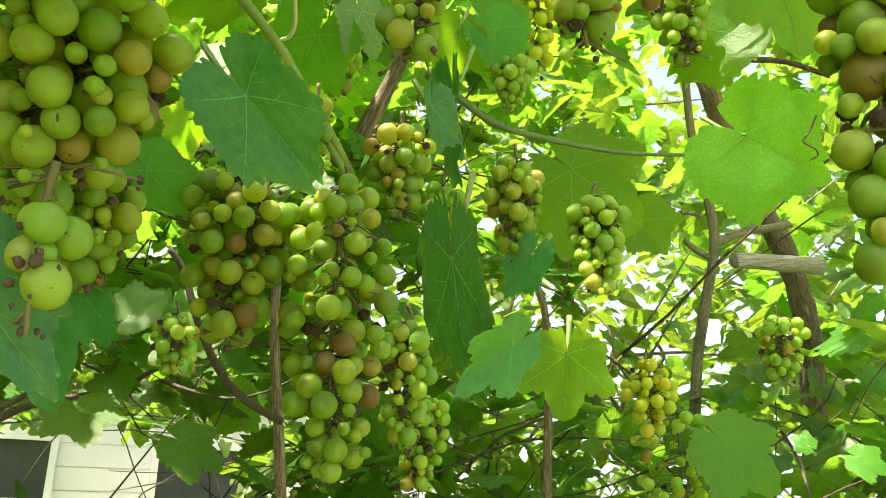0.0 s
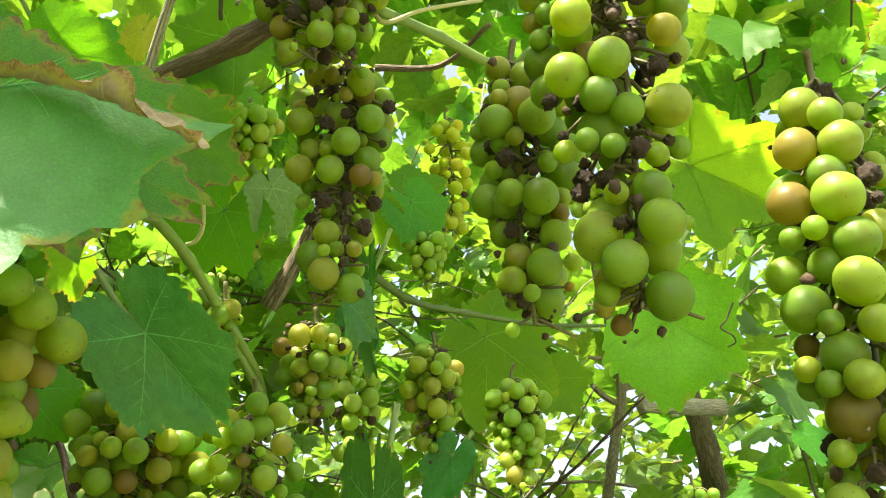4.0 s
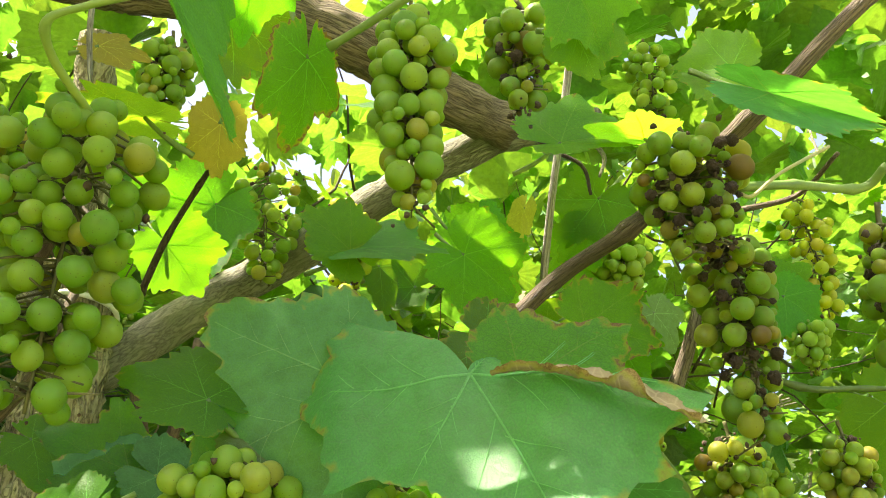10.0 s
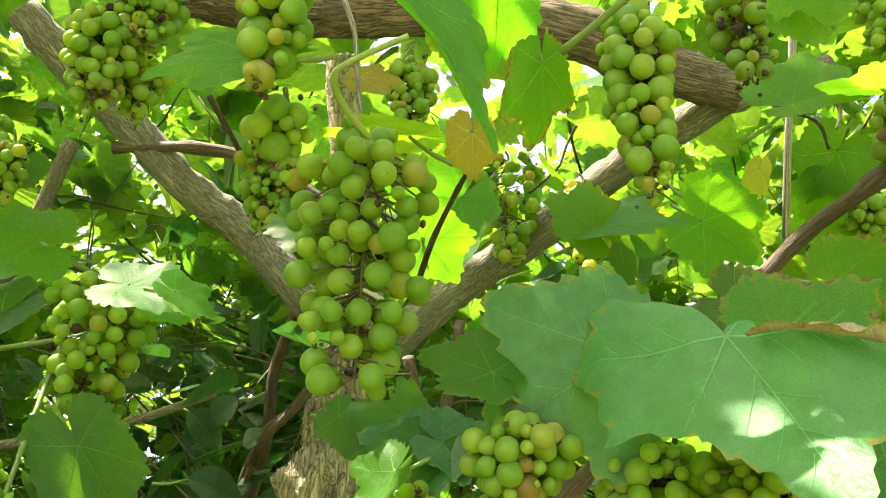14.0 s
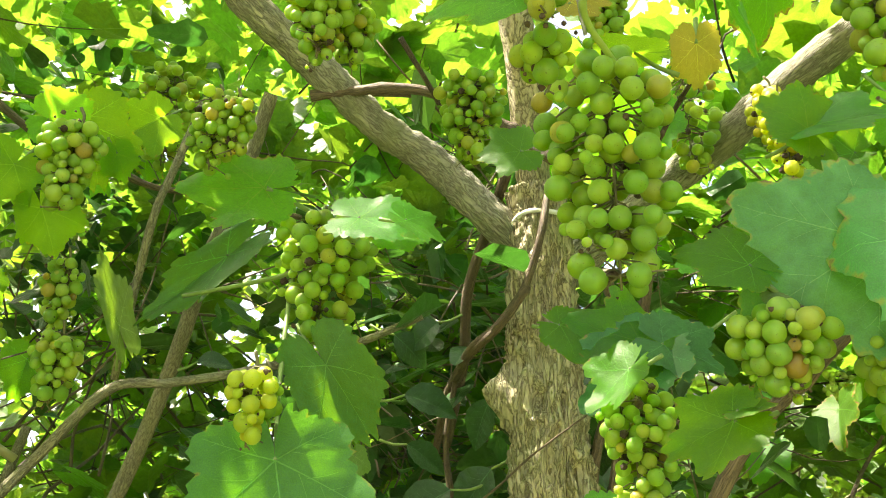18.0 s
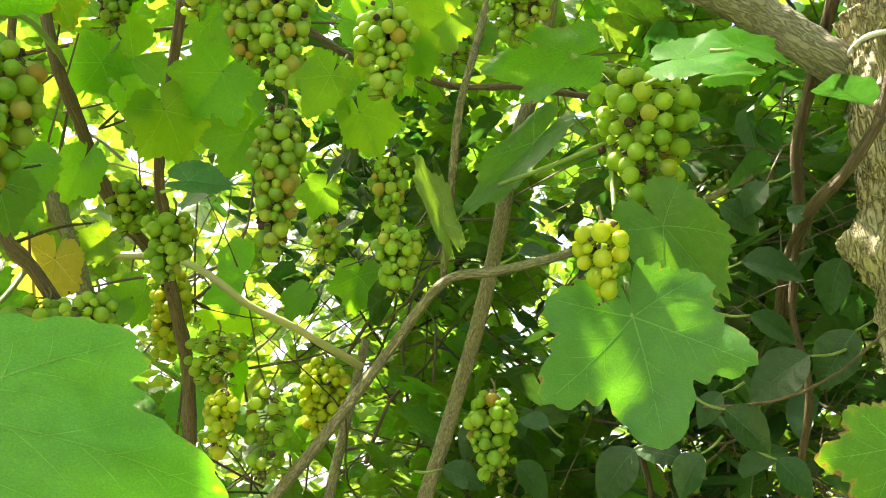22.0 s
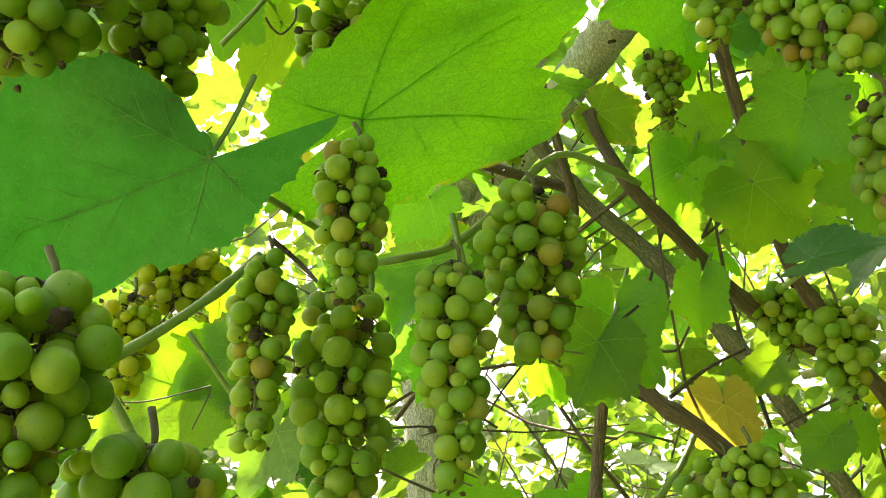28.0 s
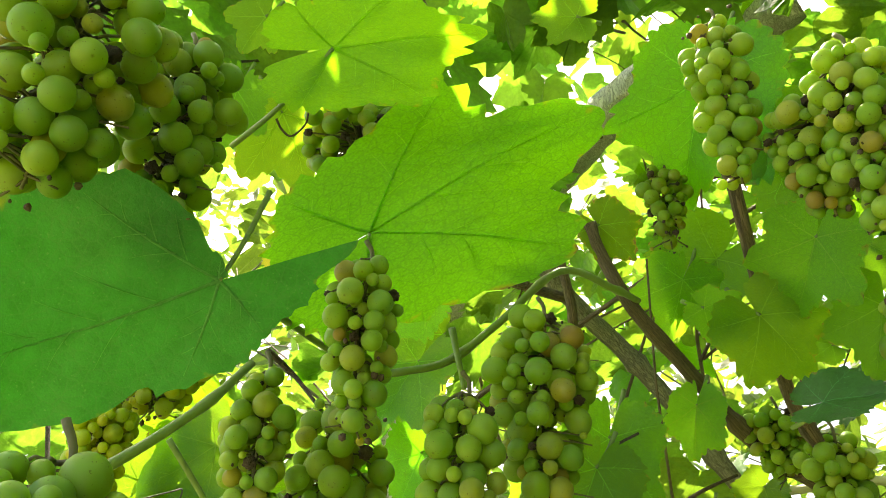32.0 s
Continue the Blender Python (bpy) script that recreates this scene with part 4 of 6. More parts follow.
limb("limb", [(0.476, 1.476, 1.981), (0.532, 1.491, 2.009), (0.582, 1.512, 2.025), (0.642, 1.538, 2.044)], 0.0086, 0.0070, GREYBARK, sapling)
limb("limb", [(0.467, 1.487, 1.960), (0.440, 1.470, 1.968), (0.418, 1.450, 1.979)], 0.0064, 0.0052, GREYBARK, sapling)
limb("limb", [(0.474, 1.440, 2.046), (0.509, 1.430, 2.069), (0.552, 1.417, 2.089)], 0.0053, 0.0032, GREYBARK, sapling)
limb("limb", [(0.452, 1.454, 2.029), (0.416, 1.452, 2.033)], 0.0043, 0.0032, GREYBARK, sapling)
limb("trunk", [(0.797, 2.057, 1.205), (0.782, 1.860, 1.776), (0.739, 1.749, 1.922), (0.689, 1.684, 2.036), (0.616, 1.622, 2.141), (0.548, 1.577, 2.284), (0.479, 1.505, 2.444)], 0.0277, 0.0184, LOGBARK, dark_tree, furrow=True, sides=24, steps=10, rough=0.14, freq=40.0)
limb("stub", [(0.522, 1.512, 1.963), (0.578, 1.534, 1.968), (0.720, 1.607, 1.984)], 0.0143, 0.0169, WOOD, dark_tree, sides=16, rough=0.12, label="dry sawn-off grey stub")
tagged(limb("sapling", [(0.155, 1.488, 1.190), (0.156, 1.408, 1.531), (0.155, 1.343, 1.663), (0.146, 1.267, 1.787), (0.124, 1.249, 1.852)], 0.0080, 0.0052, LOGBARK, sides=12), "thin grey sapling stem among the vines", "tree")
tagged(limb("sapling", [(-0.228, 1.375, 1.204), (-0.239, 1.292, 1.519), (-0.242, 1.225, 1.656), (-0.239, 1.153, 1.752), (-0.230, 1.122, 1.857)], 0.0093, 0.0056, LOGBARK, sides=12), "thin mossy sapling stem behind grapes", "tree")
tagged(limb("twig", [(-0.237, 1.232, 1.621), (-0.252, 1.072, 1.626), (-0.270, 1.010, 1.652), (-0.279, 0.945, 1.690), (-0.295, 0.925, 1.743), (-0.310, 0.912, 1.765)], 0.0058, 0.0033, DARKTWIG), "thin dark crooked twig of the sapling", "twig")
tagged(limb("twig", [(0.505, 1.306, 2.260), (0.570, 1.290, 2.245), (0.637, 1.279, 2.211)], 0.0053, 0.0042, DARKTWIG), "thin dark dead twig", "twig")
tagged(limb("twig", [(-0.775, 1.402, 1.617), (-0.692, 1.439, 1.673), (-0.599, 1.529, 1.714), (-0.527, 1.597, 1.780)], 0.0074, 0.0045, DARKTWIG), "thin dark shrub twig with small leaves", "twig")
tagged(limb("twig", [(-0.667, 1.232, 1.620), (-0.628, 1.301, 1.673), (-0.602, 1.355, 1.747), (-0.558, 1.361, 1.805)], 0.0046, 0.0030, DARKTWIG), "thin dark shrub twig with small leaves", "twig")

limb("twig", [(-0.404, 0.332, 1.830), (-0.371, 0.307, 1.850), (-0.336, 0.284, 1.865), (-0.309, 0.265, 1.871)], 0.0026, 0.0018, DARKTWIG, vine_b, nodes=0.05)
limb("shoot", [(-0.325, 0.195, 1.842), (-0.317, 0.159, 1.842), (-0.312, 0.131, 1.846), (-0.305, 0.117, 1.854), (-0.290, 0.122, 1.863), (-0.264, 0.133, 1.874)], 0.0024, 0.0019, LIGHTSHOOT, vine_b, nodes=0.08)
limb("shoot", [(-0.219, 0.242, 1.920), (-0.175, 0.233, 1.928), (-0.129, 0.222, 1.939)], 0.0026, 0.0024, SHOOT, vine_b, nodes=0.06)
limb("shoot", [(-0.879, -0.607, 1.780), (-0.914, -0.596, 1.747), (-0.948, -0.587, 1.715)], 0.0026, 0.0022, SHOOT, vine_c)
limb("shoot", [(-0.727, -0.557, 1.696), (-0.744, -0.539, 1.679), (-0.766, -0.529, 1.648)], 0.0042, 0.0032, SHOOT, vine_c)
limb("twig", [(-1.119, -0.221, 1.888), (-1.112, -0.202, 1.916), (-1.106, -0.191, 1.936)], 0.0018, 0.0012, DARKTWIG, vine_c)
limb("twig", [(-1.119, -0.218, 1.890), (-1.121, -0.195, 1.907), (-1.120, -0.174, 1.925)], 0.0016, 0.0010, DARKTWIG, vine_c)
limb("twig", [(-1.214, -0.287, 1.770), (-1.218, -0.248, 1.795), (-1.227, -0.209, 1.812)], 0.0024, 0.0014, DARKTWIG, vine_c)
limb("twig", [(-0.353, 0.167, 1.980), (-0.353, 0.181, 1.958), (-0.359, 0.193, 1.933), (-0.364, 0.207, 1.908)], 0.0022, 0.0016, WOOD, vine_b)
limb("twig", [(-0.679, 0.299, 2.125), (-0.688, 0.355, 2.093), (-0.698, 0.384, 2.082)], 0.0035, 0.0028, DARKTWIG, vine_b)
limb("cane", [(-0.837, 0.292, 2.113), (-0.749, 0.354, 2.115), (-0.703, 0.395, 2.102), (-0.667, 0.438, 2.076), (-0.642, 0.469, 2.056)], 0.0062, 0.0075, CANE, vine_b, nodes=0.09, sides=12)

# ---- leaves ----
broad_leaf = leaf(vine_a, (-0.142, 0.256, 1.699), (0.413, -0.477, -0.776), (-0.122, -0.873, 0.472), 0.147, 2, "deepworn", stalk=(-0.114, 0.344, 1.736), label="broad blue-green leaf with dry brown upper edge", wide=0.68)
dry_rim(broad_leaf, [(-0.128, 0.246, 1.693), (-0.113, 0.239, 1.690), (-0.095, 0.231, 1.683), (-0.080, 0.224, 1.675), (-0.066, 0.217, 1.666), (-0.052, 0.209, 1.655), (-0.041, 0.203, 1.645)])
leaf(vine_a, (-0.121, 0.274, 1.699), (0.927, 0.242, -0.286), (0.268, -0.962, 0.057), 0.071, 5, "worn", wide=0.75)
leaf(vine_a, (-0.215, 0.290, 1.717), (-0.713, -0.493, -0.499), (0.571, -0.821, -0.004), 0.092, 8, "deepworn")
leaf(vine_a, (-0.163, 0.367, 1.767), (0.798, 0.387, -0.462), (0.461, -0.886, 0.053), 0.053, 3, "worn", wide=0.9)
leaf(vine_a, (-0.106, 0.430, 1.685), (0.590, 0.502, -0.632), (0.261, -0.860, -0.439), 0.067, 0, "deep_shade", wide=0.65)
leaf(vine_a, (-0.160, 0.286, 1.541), (0.536, 0.466, -0.704), (0.722, -0.685, 0.097), 0.059, 6, "deep_shade", wide=0.55)
leaf(vine_a, (0.006, 0.670, 1.822), (-0.023, 0.447, -0.894), (-0.702, -0.644, -0.304), 0.081, 4, "deep_shade", wide=0.4)
leaf(vine_a, (0.008, 0.489, 1.611), (0.072, 0.362, -0.929), (-0.558, -0.758, -0.339), 0.093, 7, "deep_shade", label="blue-green hanging leaf with a torn edge", wide=0.38)
leaf(vine_a, (0.085, 0.580, 1.576), (-0.041, 0.375, -0.926), (-0.147, -0.919, -0.366), 0.044, 9, "light", wide=1.00)
# separate leaf in the brighter tone, standing for a lobe in the sun
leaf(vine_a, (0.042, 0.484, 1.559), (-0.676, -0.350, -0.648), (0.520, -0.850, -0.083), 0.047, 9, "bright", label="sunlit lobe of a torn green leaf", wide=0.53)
leaf(vine_a, (0.245, 0.654, 1.876), (-0.759, 0.505, -0.411), (-0.526, -0.848, -0.070), 0.063, 0, "green")
leaf(vine_a, (0.279, 0.735, 1.820), (0.818, -0.074, -0.570), (-0.275, -0.921, -0.275), 0.085, 3, "light", wide=1.1)
leaf(vine_a, (0.275, 0.618, 1.912), (0.903, 0.060, -0.426), (-0.245, -0.744, -0.622), 0.098, 10, "light", wide=0.76)
leaf(vine_a, (-0.117, 0.676, 1.888), (-0.493, 0.378, -0.784), (-0.123, -0.922, -0.367), 0.064, 5, "green")
leaf(vine_a, (0.010, 0.725, 1.922), (-0.317, 0.500, -0.806), (-0.155, -0.865, -0.476), 0.051, 8, "light")
leaf(vine_a, (0.039, 0.760, 1.959), (0.813, 0.280, -0.511), (0.144, -0.946, -0.289), 0.058, 8, "green")
leaf(vine_a, (-0.077, 0.669, 1.908), (0.445, 0.531, -0.721), (0.646, -0.748, -0.152), 0.044, 8, "under")
leaf(vine_a, (0.142, 0.917, 1.868), (0.783, 0.110, -0.612), (-0.067, -0.963, -0.260), 0.106, 8, "light")
leaf(vine_a, (0.260, 1.110, 1.882), (0.621, 0.135, -0.772), (-0.090, -0.966, -0.241), 0.060, 6, "light")
leaf(vine_a, (-0.383, 1.012, 1.713), (0.798, 0.134, 0.587), (-0.062, -0.952, 0.301), 0.053, 6, "green")
leaf(vine_a, (-0.195, 0.530, 1.686), (0.604, 0.492, -0.628), (0.716, -0.681, 0.154), 0.039, 6, "green")
leaf(vine_a, (0.318, 1.014, 1.574), (0.748, -0.192, -0.636), (0.012, -0.953, 0.302), 0.079, 8, "light")
leaf(vine_a, (0.458, 1.124, 1.582), (-0.753, 0.221, 0.620), (-0.043, -0.957, 0.288), 0.023, 8, "light")
leaf(vine_a, (0.468, 1.012, 1.557), (0.849, -0.369, -0.378), (-0.133, -0.842, 0.523), 0.035, 8, "light")
leaf(vine_a, (-0.319, 1.061, 1.572), (0.885, 0.270, -0.378), (0.445, -0.727, 0.523), 0.060, 8, "green")
leaf(vine_a, (-0.010, 0.615, 1.781), (0.128, 0.315, -0.940), (0.879, -0.476, -0.040), 0.045, 4, "deep_shade", wide=0.8)
leaf(vine_a, (-0.111, 0.418, 1.944), (0.862, 0.444, 0.245), (0.290, -0.828, 0.481), 0.070, 10, "light")
leaf(vine_a, (-0.280, 0.410, 1.881), (-0.416, -0.726, 0.548), (0.841, -0.537, -0.073), 0.049, 13, "light")
leaf(vine_a, (-0.106, 0.576, 1.990), (-0.755, 0.306, -0.581), (-0.109, -0.931, -0.349), 0.055, 5, "green")
leaf(vine_a, (-0.108, 0.410, 1.786), (0.914, 0.267, -0.306), (0.194, -0.949, -0.247), 0.049, 6, "worn", wide=0.9)
leaf(vine_a, (-0.332, 0.588, 1.970), (0.500, 0.619, -0.606), (0.777, -0.630, -0.004), 0.062, 9, "green")
leaf(vine_a, (-0.246, 0.645, 2.027), (0.386, 0.590, -0.710), (0.645, -0.722, -0.249), 0.067, 1, "green")
leaf(vine_a, (-0.225, 0.530, 1.930), (0.599, 0.515, -0.613), (0.360, -0.857, -0.369), 0.060, 11, "green")
leaf(vine_a, (-0.278, 0.414, 1.885), (0.935, 0.353, 0.030), (0.289, -0.810, 0.510), 0.074, 11, "bright", wide=0.6)
leaf(vine_a, (-0.122, 0.590, 1.966), (-0.762, 0.242, -0.601), (0.016, -0.920, -0.391), 0.041, 12, "green")
leaf(vine_a, (-0.178, 0.583, 2.000), (-0.482, 0.397, -0.781), (-0.409, -0.890, -0.200), 0.034, 12, "yellow", label="small dry brown curled leaf", wide=0.7)
leaf(vine_a, (0.011, 0.330, 1.904), (-0.972, -0.112, 0.206), (0.108, -0.994, -0.032), 0.037, 0, "light")
leaf(vine_a, (0.027, 0.325, 1.876), (0.860, 0.442, -0.254), (0.145, -0.690, -0.709), 0.079, 0, "deepworn", label="pale blue-green leaf with a browned edge", wide=0.24)
leaf(vine_a, (-0.075, 0.262, 1.905), (0.915, 0.314, -0.254), (0.242, -0.930, -0.277), 0.035, 7, "green")
leaf(vine_a, (-0.085, 0.500, 2.014), (-0.933, -0.285, 0.222), (0.347, -0.876, 0.336), 0.034, 7, "light")
leaf(vine_a, (-0.512, 0.552, 2.066), (-0.756, -0.118, -0.644), (0.334, -0.916, -0.224), 0.094, 9, "green")
leaf(vine_a, (-0.304, 0.611, 1.953), (-0.925, -0.379, -0.010), (0.379, -0.924, -0.058), 0.039, 9, "green")
leaf(vine_a, (0.047, 0.725, 1.929), (0.674, 0.232, -0.701), (0.211, -0.970, -0.118), 0.045, 3, "green")
leaf(vine_a, (-0.087, 0.727, 1.929), (-0.719, 0.240, -0.652), (-0.285, -0.958, -0.038), 0.029, 3, "light")
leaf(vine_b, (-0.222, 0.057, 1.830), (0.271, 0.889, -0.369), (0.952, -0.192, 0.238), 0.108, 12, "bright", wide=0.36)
leaf(vine_b, (-0.195, 0.121, 1.869), (-0.436, 0.514, -0.738), (0.188, -0.751, -0.634), 0.048, 3, "green", wide=0.8)
leaf(vine_b, (-0.236, 0.246, 1.920), (-0.285, 0.530, -0.799), (0.894, -0.154, -0.422), 0.059, 8, "worn", wide=0.8)
leaf(vine_b, (-0.295, 0.248, 1.887), (-0.296, 0.430, -0.853), (0.357, -0.778, -0.516), 0.035, 13, "yellow", label="dry yellow spotted vine leaf", wide=0.75)
leaf(vine_b, (-0.296, 0.053, 1.816), (-0.820, -0.572, -0.015), (0.572, -0.820, -0.003), 0.065, 8, "light", stalk=(-0.262, 0.074, 1.815), wide=0.42)
leaf(vine_b, (-0.394, 0.235, 1.974), (0.795, 0.595, 0.119), (0.598, -0.802, 0.012), 0.035, 8, "yellow", wide=0.6)
leaf(vine_b, (-0.067, 0.240, 1.913), (0.208, 0.660, -0.722), (0.566, -0.683, -0.462), 0.042, 5, "green")
leaf(vine_b, (-0.524, 0.324, 1.920), (-0.714, -0.683, -0.153), (0.657, -0.730, 0.191), 0.044, 5, "green")
leaf(vine_b, (-0.604, 0.249, 1.844), (0.423, 0.833, -0.357), (0.819, -0.182, 0.544), 0.043, 5, "green")
leaf(vine_b, (-0.526, 0.501, 1.990), (0.319, 0.666, -0.674), (0.658, -0.668, -0.348), 0.062, 6, "green")
leaf(vine_b, (-0.478, 0.442, 1.740), (-0.803, -0.398, 0.443), (0.553, -0.775, 0.307), 0.082, 1, "green", wide=0.8)
leaf(vine_b, (-0.472, 0.450, 1.729), (-0.625, -0.462, -0.629), (0.384, -0.884, 0.267), 0.087, 9, "deep_shade", stalk=(-0.411, 0.511, 1.774), wide=0.8)
leaf(vine_b, (-0.460, 0.453, 1.738), (0.734, 0.526, -0.430), (0.668, -0.672, 0.319), 0.061, 11, "deep_shade", wide=0.8)
leaf(vine_b, (-0.337, 0.319, 1.624), (-0.866, -0.360, -0.348), (0.313, -0.932, 0.184), 0.056, 4, "light", label="curled pale leaf with browned edge", wide=0.75)
leaf(vine_b, (-0.332, 0.319, 1.631), (0.920, 0.348, 0.181), (0.129, -0.704, 0.698), 0.027, 4, "worn")
leaf(vine_b, (-0.279, 0.246, 1.704), (-0.720, -0.548, 0.425), (0.693, -0.582, 0.425), 0.047, 7, "green")
leaf(vine_b, (-0.258, 0.268, 1.673), (-0.605, -0.489, 0.628), (0.721, -0.671, 0.173), 0.027, 7, "under")
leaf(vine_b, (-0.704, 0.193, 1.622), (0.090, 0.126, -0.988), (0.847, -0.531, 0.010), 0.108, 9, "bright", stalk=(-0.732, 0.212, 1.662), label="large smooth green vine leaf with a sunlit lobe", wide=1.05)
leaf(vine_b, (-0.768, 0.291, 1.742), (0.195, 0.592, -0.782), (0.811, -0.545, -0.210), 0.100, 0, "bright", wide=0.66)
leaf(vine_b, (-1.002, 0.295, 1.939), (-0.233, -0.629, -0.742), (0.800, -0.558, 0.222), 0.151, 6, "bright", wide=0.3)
leaf(vine_b, (-1.068, 0.196, 1.830), (0.185, -0.496, 0.848), (0.981, 0.139, -0.133), 0.103, 6, "under", wide=0.32)
leaf(vine_b, (-0.826, 0.229, 1.950), (-0.560, -0.825, -0.082), (0.824, -0.564, 0.057), 0.097, 1, "light", wide=0.75)
leaf(vine_b, (-0.669, 0.245, 1.867), (0.716, 0.697, 0.016), (0.593, -0.621, 0.513), 0.070, 3, "green", wide=0.8)
leaf(vine_b, (-0.660, 0.280, 1.855), (0.713, 0.700, -0.027), (0.642, -0.638, 0.426), 0.038, 3, "light", wide=0.8)
leaf(vine_b, (-0.577, 0.327, 1.511), (-0.419, -0.249, -0.873), (0.505, -0.863, 0.004), 0.065, 10, "worn", label="green leaf with rusty brown blotches")
leaf(vine_b, (-0.498, 0.417, 1.569), (-0.557, -0.180, -0.811), (0.243, -0.969, 0.048), 0.063, 10, "green")
leaf(vine_b, (-0.544, 0.404, 1.764), (0.720, 0.601, -0.346), (0.693, -0.599, 0.401), 0.048, 8, "green")
leaf(vine_b, (-0.448, 0.368, 1.693), (-0.754, -0.155, -0.638), (-0.126, -0.919, 0.372), 0.051, 9, "green")
leaf(vine_b, (-0.461, -0.283, 1.480), (0.059, 0.976, -0.209), (0.993, -0.036, 0.112), 0.100, 8, "bright", wide=0.62)
leaf(vine_b, (-0.781, 0.349, 1.656), (-0.033, 0.303, -0.952), (0.983, 0.184, 0.025), 0.037, 8, "under")
leaf(vine_c, (-0.983, -0.114, 1.920), (-0.478, -0.420, -0.772), (0.855, -0.425, -0.298), 0.064, 10, "light")
leaf(vine_c, (-0.992, 0.011, 1.955), (-0.542, -0.328, -0.774), (0.804, -0.471, -0.364), 0.057, 1, "light")
leaf(vine_c, (-1.000, 0.052, 1.919), (-0.242, 0.530, -0.813), (0.970, 0.131, -0.204), 0.059, 6, "light")
leaf(vine_c, (-1.005, -0.078, 1.866), (-0.451, -0.293, -0.843), (0.833, -0.479, -0.279), 0.058, 11, "green")
leaf(vine_c, (-1.667, 0.081, 1.909), (-0.323, -0.702, -0.634), (0.856, -0.503, 0.121), 0.091, 2, "light")
leaf(vine_c, (-1.601, 0.179, 1.867), (-0.367, -0.533, -0.763), (0.674, -0.717, 0.177), 0.056, 7, "light")
leaf(vine_c, (-0.913, 0.012, 1.980), (0.226, 0.957, -0.182), (0.933, -0.266, -0.240), 0.052, 12, "light")
leaf(vine_c, (-0.980, 0.117, 2.010), (-0.248, 0.593, -0.766), (0.963, 0.063, -0.262), 0.037, 3, "light")
leaf(vine_c, (-1.093, 0.043, 1.856), (-0.446, -0.286, -0.848), (0.794, -0.563, -0.228), 0.041, 8, "light")
leaf(vine_c, (-1.013, -0.164, 1.876), (-0.311, 0.539, -0.782), (0.950, 0.187, -0.249), 0.062, 13, "light")
leaf(vine_c, (-1.471, 0.234, 1.875), (-0.320, -0.078, -0.944), (0.753, -0.626, -0.203), 0.070, 4, "green")
leaf(vine_c, (-1.010, -0.205, 1.888), (-0.252, 0.763, -0.595), (0.961, 0.269, -0.063), 0.034, 9, "light")
leaf(vine_c, (-0.993, -0.134, 1.792), (0.189, 0.980, 0.060), (0.756, -0.184, 0.628), 0.049, 0, "deep_shade")
leaf(vine_c, (-0.982, 0.071, 2.034), (-0.300, 0.548, -0.781), (0.952, 0.114, -0.286), 0.085, 5, "light")
leaf(vine_c, (-1.015, 0.178, 2.104), (-0.639, -0.574, -0.512), (0.769, -0.470, -0.433), 0.055, 10, "light")
leaf(vine_c, (-1.161, -0.228, 1.997), (-0.425, -0.429, -0.797), (0.899, -0.099, -0.426), 0.065, 1, "light")
leaf(vine_c, (-1.040, -0.309, 1.775), (-0.218, -0.491, -0.843), (0.974, -0.051, -0.222), 0.059, 6, "green")
leaf(vine_c, (-1.200, -0.102, 1.922), (0.113, -0.925, 0.363), (0.988, 0.064, -0.144), 0.029, 11, "light")
leaf(vine_c, (-1.031, 0.124, 2.012), (-0.575, 0.003, -0.818), (0.358, -0.898, -0.256), 0.041, 2, "light")
leaf(vine_c, (-1.677, 0.027, 1.683), (-0.177, -0.643, -0.746), (0.619, -0.661, 0.423), 0.094, 7, "light")
leaf(vine_c, (-0.994, -0.303, 1.550), (-0.080, -0.033, -0.996), (0.937, -0.343, -0.064), 0.028, 12, "green")
leaf(vine_c, (-1.462, -0.110, 1.797), (-0.251, -0.222, -0.942), (0.840, -0.535, -0.097), 0.057, 3, "light")
leaf(vine_c, (-1.225, -0.252, 1.871), (-0.300, 0.740, -0.603), (0.951, 0.285, -0.124), 0.027, 8, "light")
leaf(vine_c, (-0.747, -0.390, 1.542), (-0.070, 0.362, 0.929), (0.979, 0.206, -0.007), 0.061, 9, "green")
# its shade comes partly from the darker leaf tone
leaf(vine_c, (-0.692, -0.437, 1.791), (0.397, -0.820, -0.413), (0.466, 0.567, -0.679), 0.137, 17, "deep_shade", stalk=(-0.708, -0.424, 1.857), label="broad shaded dark green vine leaf", wide=1.03)
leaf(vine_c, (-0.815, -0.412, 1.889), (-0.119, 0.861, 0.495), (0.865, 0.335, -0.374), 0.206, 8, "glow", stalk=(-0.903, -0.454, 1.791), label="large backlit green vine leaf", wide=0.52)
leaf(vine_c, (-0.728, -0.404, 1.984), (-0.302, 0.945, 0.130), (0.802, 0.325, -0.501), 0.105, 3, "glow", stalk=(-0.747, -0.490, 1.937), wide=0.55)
leaf(vine_c, (-1.006, -0.173, 2.121), (-0.538, -0.398, -0.743), (0.842, -0.287, -0.456), 0.125, 4, "green", wide=0.9)
leaf(vine_c, (-1.061, -0.292, 2.017), (-0.480, 0.589, -0.650), (0.873, 0.389, -0.292), 0.048, 6, "worn", wide=0.9)
leaf(vine_c, (-1.164, -0.192, 2.016), (-0.236, -0.803, -0.548), (0.972, -0.201, -0.123), 0.082, 0, "green")
leaf(vine_c, (-1.187, -0.051, 2.020), (-0.239, -0.932, -0.272), (0.971, -0.230, -0.064), 0.079, 12, "green")
leaf(vine_c, (-1.007, -0.102, 2.035), (-0.465, -0.619, -0.633), (0.882, -0.385, -0.271), 0.077, 13, "green")
leaf(vine_c, (-1.195, -0.063, 1.885), (-0.257, -0.834, -0.488), (0.671, -0.517, 0.531), 0.065, 13, "deep_shade", wide=0.7)
leaf(vine_c, (-1.267, -0.085, 1.981), (-0.214, -0.919, -0.330), (0.759, -0.370, 0.536), 0.046, 10, "light")
